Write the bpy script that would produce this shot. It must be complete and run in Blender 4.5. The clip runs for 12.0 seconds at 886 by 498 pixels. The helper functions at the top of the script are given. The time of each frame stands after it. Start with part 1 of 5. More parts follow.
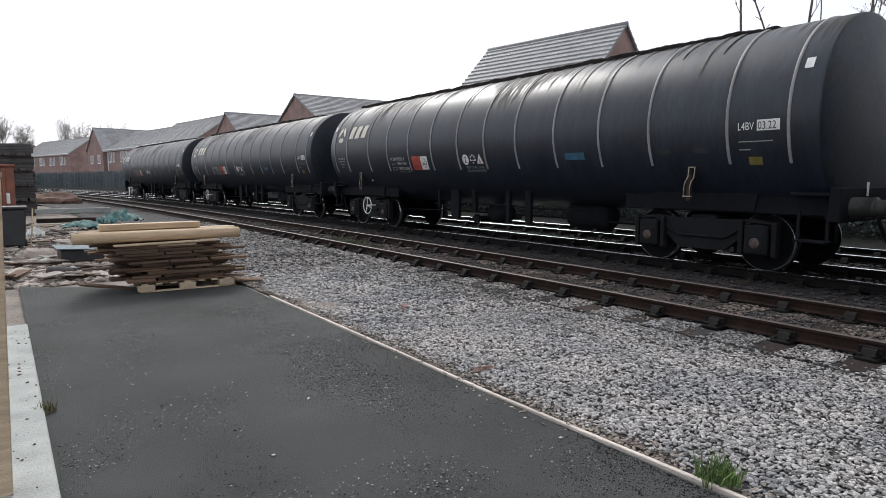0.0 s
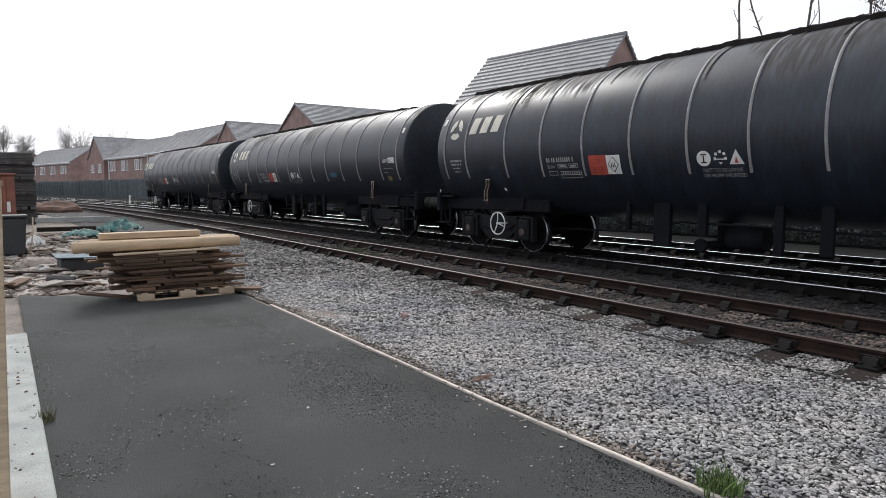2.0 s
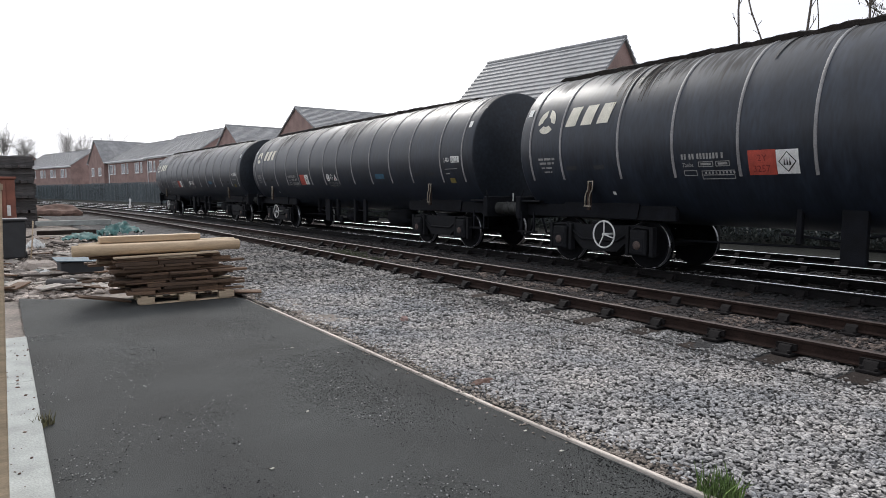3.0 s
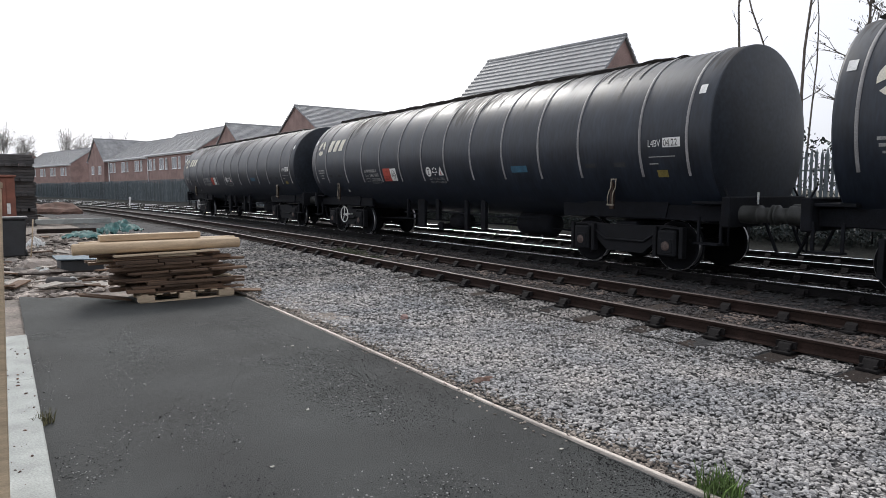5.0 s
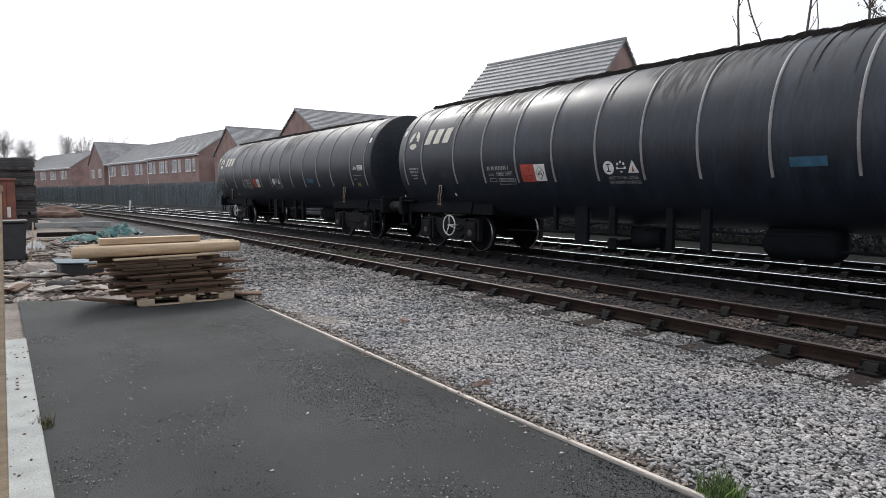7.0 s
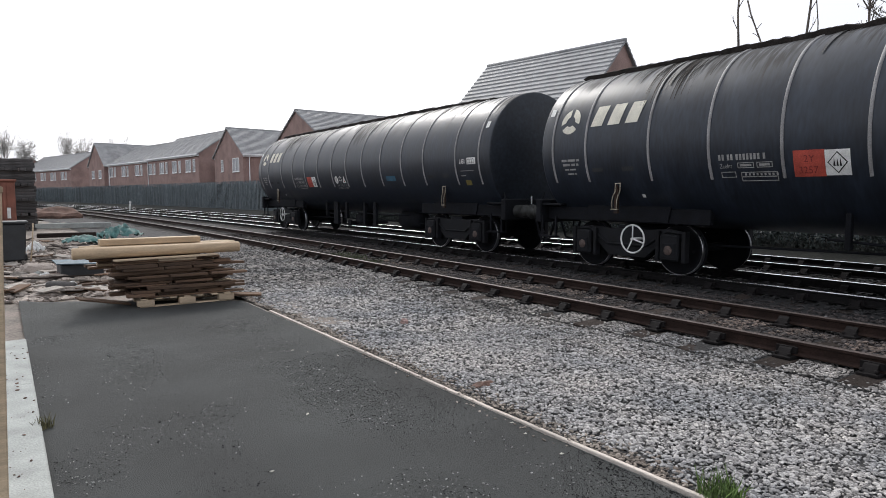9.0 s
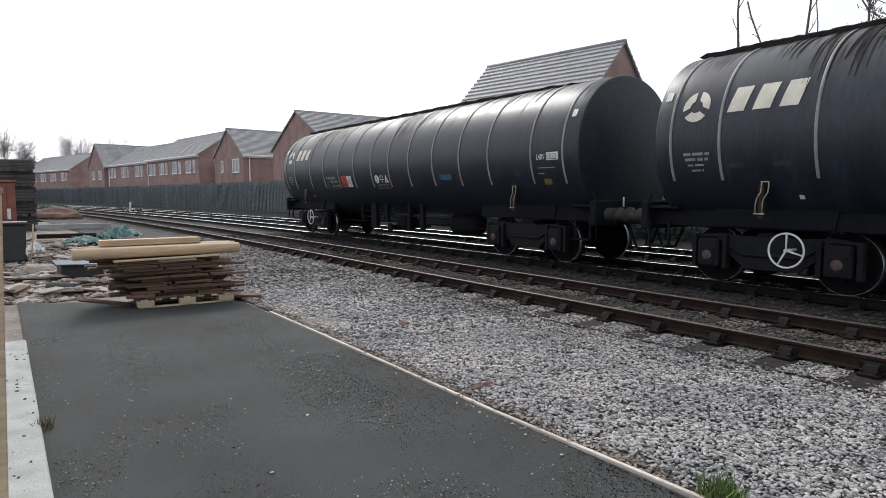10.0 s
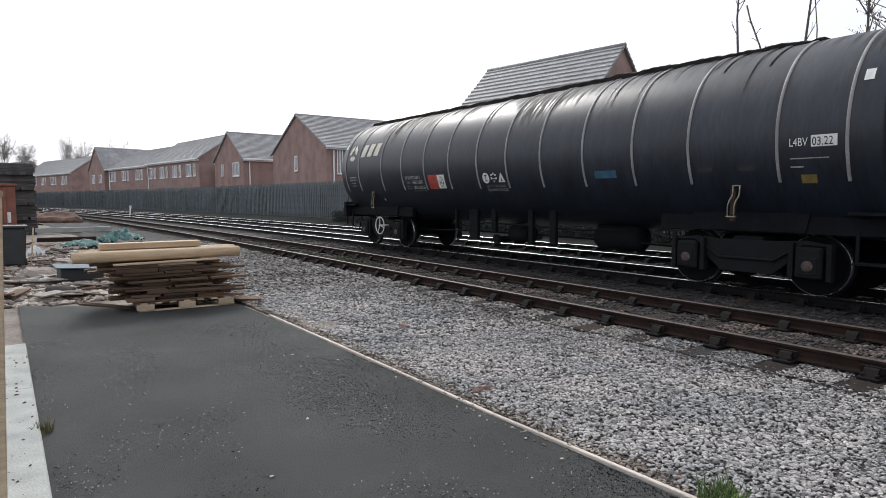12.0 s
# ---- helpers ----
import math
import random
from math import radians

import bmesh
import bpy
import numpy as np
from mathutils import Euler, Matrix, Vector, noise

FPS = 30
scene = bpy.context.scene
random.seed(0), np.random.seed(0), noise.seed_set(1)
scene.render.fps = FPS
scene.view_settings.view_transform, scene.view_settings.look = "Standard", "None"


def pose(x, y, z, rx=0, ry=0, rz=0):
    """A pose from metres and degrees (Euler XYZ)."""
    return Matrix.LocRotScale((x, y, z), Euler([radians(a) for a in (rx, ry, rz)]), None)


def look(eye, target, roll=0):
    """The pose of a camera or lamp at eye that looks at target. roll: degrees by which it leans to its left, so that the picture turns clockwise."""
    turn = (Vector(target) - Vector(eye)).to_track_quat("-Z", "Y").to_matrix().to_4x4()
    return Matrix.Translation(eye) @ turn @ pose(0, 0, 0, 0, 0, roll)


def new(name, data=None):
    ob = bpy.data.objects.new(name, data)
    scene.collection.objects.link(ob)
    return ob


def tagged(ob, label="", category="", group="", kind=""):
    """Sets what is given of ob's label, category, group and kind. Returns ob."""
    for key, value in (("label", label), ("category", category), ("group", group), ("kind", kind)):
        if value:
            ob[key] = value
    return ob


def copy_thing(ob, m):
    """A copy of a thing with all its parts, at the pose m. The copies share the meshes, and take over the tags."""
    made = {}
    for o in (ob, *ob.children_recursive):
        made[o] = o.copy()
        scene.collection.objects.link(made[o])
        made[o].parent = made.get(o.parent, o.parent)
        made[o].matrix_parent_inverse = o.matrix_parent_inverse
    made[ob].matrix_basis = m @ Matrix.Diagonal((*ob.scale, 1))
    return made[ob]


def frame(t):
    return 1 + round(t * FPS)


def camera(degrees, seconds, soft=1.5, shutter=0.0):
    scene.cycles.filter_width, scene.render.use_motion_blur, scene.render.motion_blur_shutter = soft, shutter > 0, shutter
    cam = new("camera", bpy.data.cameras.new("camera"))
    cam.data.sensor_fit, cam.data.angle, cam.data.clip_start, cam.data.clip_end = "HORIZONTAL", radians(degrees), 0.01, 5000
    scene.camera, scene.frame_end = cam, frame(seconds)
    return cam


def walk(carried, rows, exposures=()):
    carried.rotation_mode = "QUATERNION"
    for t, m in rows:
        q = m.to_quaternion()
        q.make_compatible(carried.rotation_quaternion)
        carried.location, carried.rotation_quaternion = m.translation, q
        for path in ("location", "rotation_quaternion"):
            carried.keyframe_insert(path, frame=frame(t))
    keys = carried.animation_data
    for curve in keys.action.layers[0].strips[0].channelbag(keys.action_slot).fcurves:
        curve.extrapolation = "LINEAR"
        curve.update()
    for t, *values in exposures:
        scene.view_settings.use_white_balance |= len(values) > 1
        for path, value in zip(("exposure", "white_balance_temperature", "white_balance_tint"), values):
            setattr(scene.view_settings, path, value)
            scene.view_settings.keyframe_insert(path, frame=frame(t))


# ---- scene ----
# x to the right across the tracks, y along the tracks, z up; tarmac at z = 0
EYE = (0.0, 0.0, 1.6)
YAW = 35.257
TILT = [
    (0, -6.396),
    (0.5, -6.157),
    (1, -5.440),
    (1.5, -5.601),
    (2, -5.601),
    (2.5, -5.285),
    (3, -5.285),
    (5, -5.440),
    (5.5, -5.521),
    (6, -5.363),
    (6.5, -5.285),
    (7, -5.124),
    (9, -5.046),
    (9.5, -4.646),
    (10, -4.968),
    (10.5, -4.968),
    (11, -4.968),
    (11.5, -5.046),
    (12, -4.649),
]
cam = camera(70.78, 12.0, soft=0.72)
walk(cam, [(t, pose(*EYE, 90 + p, 0, -YAW)) for t, p in TILT])

# ---- light: bright hazy overcast, veiled sun ahead of the camera ----
SUN_EL, SUN_AZ = 40.0, 14.0    # degrees; azimuth from +y towards +x
world = bpy.data.worlds.new("world")
scene.world = world
world.use_nodes = True
wn = world.node_tree.nodes
wl = world.node_tree.links
sky = wn.new("ShaderNodeTexSky")
sky.sky_type = "NISHITA"
sky.sun_disc = False
sky.sun_elevation = radians(SUN_EL)
sky.sun_rotation = radians(SUN_AZ)
sky.dust_density = 6.0
sky.air_density = 1.0
grey = wn.new("ShaderNodeHueSaturation")
grey.inputs["Saturation"].default_value = 0.25
wl.new(sky.outputs[0], grey.inputs["Color"])
cloud = wn.new("ShaderNodeMixRGB")
cloud.inputs[0].default_value = 0.62
cloud.inputs[2].default_value = (6.58, 6.84, 7.60, 1)
wl.new(grey.outputs[0], cloud.inputs[1])
wl.new(cloud.outputs[0], wn["Background"].inputs[0])
wn["Background"].inputs[1].default_value = 0.168
sun_data = bpy.data.lights.new("sun", "SUN")
sun_data.energy = 1.3
sun_data.angle = radians(12)
sun_data.color = (1.0, 0.97, 0.93)
sun = new("sun", sun_data)
az, el = radians(SUN_AZ), radians(SUN_EL)
sun.matrix_world = look((math.sin(az) * math.cos(el) * 50, math.cos(az) * math.cos(el) * 50, math.sin(el) * 50), (0, 0, 0))

# ---- materials ----
def mat(name, col, rough=0.7, metal=0.0, var=0.25, scale=6.0, bump=0.2, fine=60.0, col2=None, island=0.0, obj=0.0, stretch=(1, 1, 1), spec=0.5):
    """A surface with colour variation at two scales and fine relief."""
    m = bpy.data.materials.new(name)
    m.use_nodes = True
    n, l = m.node_tree.nodes, m.node_tree.links
    b = n["Principled BSDF"]
    b.inputs["Roughness"].default_value = rough
    b.inputs["Metallic"].default_value = metal
    b.inputs["Specular IOR Level"].default_value = spec
    tc = n.new("ShaderNodeTexCoord")
    mp = n.new("ShaderNodeMapping")
    mp.inputs["Scale"].default_value = stretch
    l.new(tc.outputs["Object"], mp.inputs[0])
    a = n.new("ShaderNodeTexNoise")
    a.inputs["Scale"].default_value = scale
    a.inputs["Detail"].default_value = 6
    f = n.new("ShaderNodeTexNoise")
    f.inputs["Scale"].default_value = fine
    f.inputs["Detail"].default_value = 3
    l.new(mp.outputs[0], a.inputs[0])
    l.new(mp.outputs[0], f.inputs[0])
    ramp = n.new("ShaderNodeValToRGB")
    lo = tuple(c * (1 - var) for c in col)
    hi = col2 if col2 else tuple(min(1, c * (1 + var)) for c in col)
    ramp.color_ramp.elements[0].position, ramp.color_ramp.elements[1].position = 0.32, 0.68
    ramp.color_ramp.elements[0].color, ramp.color_ramp.elements[1].color = (*lo, 1), (*hi, 1)
    l.new(a.outputs[0], ramp.inputs[0])
    hsv = n.new("ShaderNodeHueSaturation")
    l.new(ramp.outputs[0], hsv.inputs["Color"])
    val = n.new("ShaderNodeMapRange")
    val.inputs["From Min"].default_value, val.inputs["From Max"].default_value = 0.3, 0.7
    val.inputs["To Min"].default_value, val.inputs["To Max"].default_value = 1 - var, 1 + var
    l.new(f.outputs[0], val.inputs["Value"])
    last = val.outputs[0]
    for amount, kind, sock in ((island, "ShaderNodeNewGeometry", "Random Per Island"), (obj, "ShaderNodeObjectInfo", "Random")):
        if amount:
            g = n.new(kind)
            r = n.new("ShaderNodeMapRange")
            r.inputs["To Min"].default_value, r.inputs["To Max"].default_value = 1 - amount, 1 + amount
            l.new(g.outputs[sock], r.inputs["Value"])
            mul = n.new("ShaderNodeMath")
            mul.operation = "MULTIPLY"
            l.new(last, mul.inputs[0])
            l.new(r.outputs[0], mul.inputs[1])
            last = mul.outputs[0]
    l.new(last, hsv.inputs["Value"])
    l.new(hsv.outputs[0], b.inputs["Base Color"])
    rr = n.new("ShaderNodeMapRange")
    rr.inputs["To Min"].default_value, rr.inputs["To Max"].default_value = max(0, rough - 0.12), min(1, rough + 0.12)
    l.new(a.outputs[0], rr.inputs["Value"])
    l.new(rr.outputs[0], b.inputs["Roughness"])
    if bump:
        bp = n.new("ShaderNodeBump")
        bp.inputs["Strength"].default_value = bump
        bp.inputs["Distance"].default_value = 0.02
        l.new(f.outputs[0], bp.inputs["Height"])
        l.new(bp.outputs[0], b.inputs["Normal"])
    return m


TARMAC = mat("tarmac", (0.0385, 0.0410, 0.0395), 0.9, var=0.46, scale=0.8, bump=0.6, fine=170)
CHIP_DARK = mat("bitumen_chip", (0.016, 0.0165, 0.0165), 0.95, spec=0.1, var=0.3, scale=8, bump=0.1, island=0.5)
CHIP = mat("tarmac_chip", (0.185, 0.187, 0.180), 0.9, spec=0.2, var=0.3, scale=8, bump=0.1, island=0.9)
# bed coloured near-black: stands for the shade in gaps between the stones
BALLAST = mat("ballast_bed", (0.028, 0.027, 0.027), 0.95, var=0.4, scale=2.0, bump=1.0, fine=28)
STONE = mat("ballast_stone", (0.305, 0.310, 0.318), 0.85, var=0.30, scale=0.9, bump=0.15, fine=70, col2=(0.385, 0.362, 0.340), island=0.60)
STONE_FAR = mat("dirty_ballast_stone", (0.155, 0.152, 0.150), 0.9, var=0.3, scale=0.9, bump=0.15, fine=70, col2=(0.24, 0.222, 0.205), island=0.9)
STONE_BROWN = mat("earthy_ballast_stone", (0.185, 0.150, 0.125), 0.9, var=0.3, scale=1.2, bump=0.15, fine=70, col2=(0.27, 0.235, 0.20), island=0.6)
STONE_RUST = mat("rust_stained_stone", (0.115, 0.088, 0.074), 0.9, var=0.3, scale=1.2, bump=0.15, fine=70, island=0.6)
STONE_SOOT = mat("sooty_ballast_stone", (0.085, 0.080, 0.080), 0.9, var=0.25, scale=0.9, bump=0.15, fine=70, island=0.7)
STONE_DARK = mat("oily_ballast_stone", (0.045, 0.038, 0.036), 0.9, var=0.25, scale=0.9, bump=0.15, fine=70, island=0.5)
DIRT = mat("dirt", (0.2, 0.17, 0.145), 0.95, var=0.35, scale=1.5, bump=0.8, fine=25)
# oily bed, its colour also blackened to carry the shade under the train
TRACKBED = mat("oily_shaded_track_bed", (0.0150, 0.0148, 0.0155), 0.95, var=0.4, scale=2.0, bump=1.0, fine=28)
STONE_OIL = mat("shade_black_oily_stone", (0.015, 0.0145, 0.0145), 0.8, var=0.3, scale=0.9, bump=0.15, fine=70, island=0.5)
FIELD = mat("bare_ground", (0.13, 0.125, 0.1), 0.95, var=0.3, scale=0.4, bump=0.5, fine=12)
# grass set near-black so that the gap below the wagons reads dark
BANK = mat("near_black_rough_grass", (0.017, 0.018, 0.014), 0.95, var=0.4, scale=1.3, bump=1.0, fine=22)
GRASS = mat("grass", (0.10, 0.165, 0.04), 0.8, var=0.35, scale=3, bump=0.4, fine=40, island=0.4)
CONCRETE = mat("concrete", (0.345, 0.36, 0.34), 0.9, var=0.18, scale=4, bump=0.25, fine=80)
WOOD = mat("sawn_timber", (0.42, 0.325, 0.225), 0.75, var=0.18, scale=3, bump=0.2, fine=40, obj=0.25, stretch=(1, 12, 12))
POLE = mat("turned_timber", (0.455, 0.335, 0.215), 0.7, var=0.15, scale=3, bump=0.15, fine=30, obj=0.1, stretch=(1, 10, 10))
BOARD = mat("weathered_board", (0.125, 0.076, 0.048), 0.85, var=0.3, scale=3, bump=0.3, fine=40, obj=0.45, stretch=(1, 10, 10))
PALE_EDGE = mat("edging_board", (0.56, 0.50, 0.44), 0.8, var=0.2, scale=2, bump=0.3, fine=30, stretch=(8, 1, 8))
SLEEPER = mat("creosoted_sleeper", (0.034, 0.026, 0.022), 0.95, spec=0.2, var=0.35, scale=3, bump=0.4, fine=30, obj=0.3, stretch=(1, 8, 8))
RUST = mat("rusty_rail", (0.026, 0.016, 0.013), 0.85, spec=0.15, var=0.3, scale=4, bump=0.2, fine=60)
OILY_RAIL = mat("oily_black_rail", (0.0085, 0.0078, 0.0080), 0.8, spec=0.15, var=0.3, scale=4, bump=0.2)
RUST_TOP = mat("worn_rail_head", (0.08, 0.062, 0.056), 0.55, metal=0.4, var=0.2, scale=5, bump=0.05)
SHINE = mat("polished_rail_head", (0.92, 0.92, 0.93), 0.24, metal=1.0, var=0.06, scale=3, bump=0.0)
CHAIR = mat("cast_iron_chair", (0.012, 0.0105, 0.0105), 0.85, spec=0.15, metal=0.0, var=0.3, scale=8, bump=0.2)
TANK = mat("black_tank_paint", (0.0140, 0.0195, 0.0300), 0.40, var=0.30, scale=1.4, bump=0.03, fine=9, spec=0.5, stretch=(0.5, 2.2, 0.5))


def spill(m):
    """Dull brown-grey residue that ran down from the filling lids in ragged streaks."""
    n, l = m.node_tree.nodes, m.node_tree.links
    b = n["Principled BSDF"]
    tc = n.new("ShaderNodeTexCoord")
    sep = n.new("ShaderNodeSeparateXYZ")
    l.new(tc.outputs["Object"], sep.inputs[0])

    def noisy(stretch, scale, detail):
        mp = n.new("ShaderNodeMapping")
        mp.inputs["Scale"].default_value = stretch
        l.new(tc.outputs["Object"], mp.inputs[0])
        t = n.new("ShaderNodeTexNoise")
        t.inputs["Scale"].default_value = scale
        t.inputs["Detail"].default_value = detail
        l.new(mp.outputs[0], t.inputs[0])
        return t.outputs[0]

    def calc(op, a, c):
        q = n.new("ShaderNodeMath")
        q.operation = op
        for k, v in enumerate((a, c)):
            if isinstance(v, float):
                q.inputs[k].default_value = v
            else:
                l.new(v, q.inputs[k])
        return q.outputs[0]

    streak = noisy((0.0, 1.0, 0.10), 9.0, 4)
    patch = noisy((0.0, 1.0, 0.0), 0.42, 1)
    fleck = noisy((0.0, 1.0, 0.14), 16.0, 3)
    reach = calc("ADD", calc("MULTIPLY", streak, 1.5), calc("MULTIPLY", patch, 3.2))
    level = calc("ADD", calc("SUBTRACT", sep.outputs[2], 5.93), reach)
    mask = n.new("ShaderNodeMapRange")
    mask.inputs["From Min"].default_value, mask.inputs["From Max"].default_value = 0.0, 0.22
    l.new(level, mask.inputs["Value"])
    torn = n.new("ShaderNodeMapRange")
    torn.inputs["From Min"].default_value, torn.inputs["From Max"].default_value = 0.36, 0.52
    l.new(fleck, torn.inputs["Value"])
    amount = calc("MULTIPLY", calc("MULTIPLY", mask.outputs[0], torn.outputs[0]), 0.85)
    old = b.inputs["Base Color"].links[0].from_socket
    mix = n.new("ShaderNodeMixRGB")
    mix.inputs[2].default_value = (0.024, 0.0215, 0.0205, 1)
    l.new(amount, mix.inputs[0])
    l.new(old, mix.inputs[1])
    l.new(mix.outputs[0], b.inputs["Base Color"])
    oldr = b.inputs["Roughness"].links[0].from_socket
    mr = n.new("ShaderNodeMixRGB")
    mr.inputs[2].default_value = (0.8, 0.8, 0.8, 1)
    l.new(amount, mr.inputs[0])
    l.new(oldr, mr.inputs[1])
    l.new(mr.outputs[0], b.inputs["Roughness"])


spill(TANK)
CRUST = mat("bitumen_crust", (0.020, 0.0165, 0.0145), 0.85, spec=0.2, var=0.45, scale=5, bump=0.5, fine=30)
TANK_END = mat("dull_tank_end", (0.0135, 0.0175, 0.0245), 0.5, var=0.35, scale=1.2, bump=0.04, fine=12, spec=0.35)
BAND = mat("grey_band", (0.25, 0.245, 0.245), 0.5, var=0.22, scale=3, bump=0.03)
DARK = mat("grimy_underframe", (0.0066, 0.0074, 0.0100), 0.85, spec=0.2, var=0.4, scale=5, bump=0.2)
BOGIE = mat("cast_bogie_steel", (0.0072, 0.0077, 0.0096), 0.75, spec=0.25, var=0.4, scale=5, bump=0.25)
TYRE = mat("wheel_steel", (0.0048, 0.0052, 0.0066), 0.85, spec=0.15, var=0.3, scale=4, bump=0.1)
RIM = mat("bright_wheel_rim", (0.34, 0.34, 0.35), 0.3, metal=1.0, var=0.1, scale=4, bump=0.0)
AXLECAP = mat("rusty_axle_cap", (0.085, 0.060, 0.052), 0.8, var=0.4, scale=20, bump=0.2)
WHITE = mat("white_paint", (0.72, 0.72, 0.7), 0.6, var=0.12, scale=8, bump=0.05)
CREAM = mat("cream_paint", (0.66, 0.63, 0.53), 0.6, var=0.15, scale=4, bump=0.05)
ORANGE = mat("orange_red_panel", (0.42, 0.068, 0.045), 0.6, var=0.2, scale=8, bump=0.05)
FADED = mat("faded_dark_red_figures", (0.20, 0.030, 0.026), 0.7, var=0.3, scale=12, bump=0.0)
BLUE = mat("blue_panel", (0.032, 0.105, 0.165), 0.6, var=0.2, scale=8, bump=0.05)
YELLOW = mat("yellow_paint", (0.17, 0.135, 0.035), 0.6, var=0.25, scale=8, bump=0.05)
RUSTY = mat("rusty_flat_bar", (0.030, 0.016, 0.010), 0.85, var=0.5, scale=9, bump=0.3)
HANDRAIL = mat("worn_pale_rail", (0.34, 0.30, 0.235), 0.6, var=0.3, scale=20, bump=0.1)
GREYPAINT = mat("faded_lettering", (0.30, 0.30, 0.29), 0.7, var=0.25, scale=10, bump=0.0)
OIL = mat("spilt_bitumen", (0.008, 0.008, 0.008), 0.35, var=0.3, scale=6, bump=0.2)
BUFFER = mat("buffer_steel", (0.030, 0.031, 0.029), 0.6, metal=0.2, var=0.3, scale=6, bump=0.1)
# brick and tile: haze over the houses is mixed in as paler, greyer colour
BRICK = mat("haze_paled_red_brick", (0.32, 0.215, 0.19), 0.9, var=0.2, scale=1.0, bump=0.3, fine=14)
TILE = mat("haze_paled_roof_tile", (0.27, 0.272, 0.275), 0.65, var=0.2, scale=1.5, bump=0.2, fine=16, island=0.15)
UPVC = mat("white_upvc", (0.8, 0.8, 0.8), 0.4, var=0.04, scale=4, bump=0.0)
GLASS = mat("pale_window_glass", (0.24, 0.25, 0.26), 0.12, var=0.1, scale=1, bump=0.0)
FENCE = mat("fence_steel", (0.125, 0.150, 0.160), 0.65, metal=0.1, var=0.3, scale=3, bump=0.1, island=0.3)
BARK = mat("grey_bark", (0.13, 0.11, 0.095), 0.9, var=0.3, scale=6, bump=0.3)
# bark of the far trees, lightened to imitate haze
TWIG = mat("haze_paled_twig", (0.27, 0.255, 0.24), 0.9, var=0.3, scale=6, bump=0.3)
RED = mat("red_oxide_steel", (0.2, 0.075, 0.05), 0.7, var=0.3, scale=2, bump=0.15)
BIN = mat("dark_plastic", (0.03, 0.032, 0.035), 0.6, var=0.2, scale=4, bump=0.1)
TARP = mat("green_tarpaulin", (0.05, 0.135, 0.125), 0.6, var=0.5, scale=4, bump=0.2)
SHEET = mat("blue_grey_sheet", (0.10, 0.145, 0.175), 0.75, var=0.25, scale=4, bump=0.1)
# old timber with distance haze put into its paler colour
OLDWOOD = mat("haze_paled_old_timber", (0.075, 0.07, 0.068), 0.9, var=0.35, scale=3, bump=0.4, fine=30, obj=0.3, stretch=(1, 8, 8))
SCRAP = mat("dirty_pale_scrap", (0.27, 0.24, 0.21), 0.8, var=0.3, scale=5, bump=0.2, obj=0.3)
HEAP = mat("red_brown_earth", (0.14, 0.085, 0.065), 0.95, var=0.35, scale=2, bump=0.6, fine=20)
RUBBLE = mat("rubble", (0.32, 0.275, 0.24), 0.95, var=0.25, scale=3, bump=0.3, island=0.5)

# ---- building helpers ----
def mesh_of(name, bm, material):
    me = bpy.data.meshes.new(name)
    bm.normal_update()
    bm.to_mesh(me)
    bm.free()
    for m in (material if isinstance(material, (list, tuple)) else [material]):
        me.materials.append(m)
    return me


def part(name, bm, material, parent, label="", m=None, kind=""):
    ob = new(name, mesh_of(name, bm, material))
    ob.parent = parent
    if m is not None:
        ob.matrix_basis = m
    return tagged(ob, label, kind=kind)


def thing(name, label, category, group="", kind="", m=None, data=None):
    ob = new(name, data)
    if m is not None:
        ob.matrix_basis = m
    return tagged(ob, label, category, group, kind)


def box(bm, x0, x1, y0, y1, z0, z1, bevel=0.0, m=None, mi=0):
    r = bmesh.ops.create_cube(bm, size=1.0)
    mm = Matrix.Translation(((x0 + x1) / 2, (y0 + y1) / 2, (z0 + z1) / 2)) @ Matrix.Diagonal((x1 - x0, y1 - y0, z1 - z0, 1))
    bmesh.ops.transform(bm, matrix=(m @ mm) if m is not None else mm, verts=r["verts"])
    faces = {f for v in r["verts"] for f in v.link_faces}
    if bevel:
        edges = list({e for v in r["verts"] for e in v.link_edges})
        b = bmesh.ops.bevel(bm, geom=edges, offset=bevel, segments=1, affect="EDGES")
        faces = {f for f in faces if f.is_valid} | set(b["faces"])
    for f in faces:
        f.material_index = mi
    return bm


def B(x0, x1, y0, y1, z0, z1, bevel=0.0, m=None):
    return box(bmesh.new(), x0, x1, y0, y1, z0, z1, bevel, m)


def cyl(bm, p0, p1, r0, r1=None, seg=16, caps=True):
    p0, p1 = Vector(p0), Vector(p1)
    r1 = r0 if r1 is None else r1
    d = p1 - p0
    q = d.to_track_quat("Z", "Y").to_matrix().to_4x4()
    r = bmesh.ops.create_cone(bm, cap_ends=caps, segments=seg, radius1=r0, radius2=r1, depth=d.length)
    bmesh.ops.transform(bm, matrix=Matrix.Translation((p0 + p1) / 2) @ q, verts=r["verts"])
    for v in r["verts"]:
        for f in v.link_faces:
            f.smooth = len(f.verts) == 4
    return bm


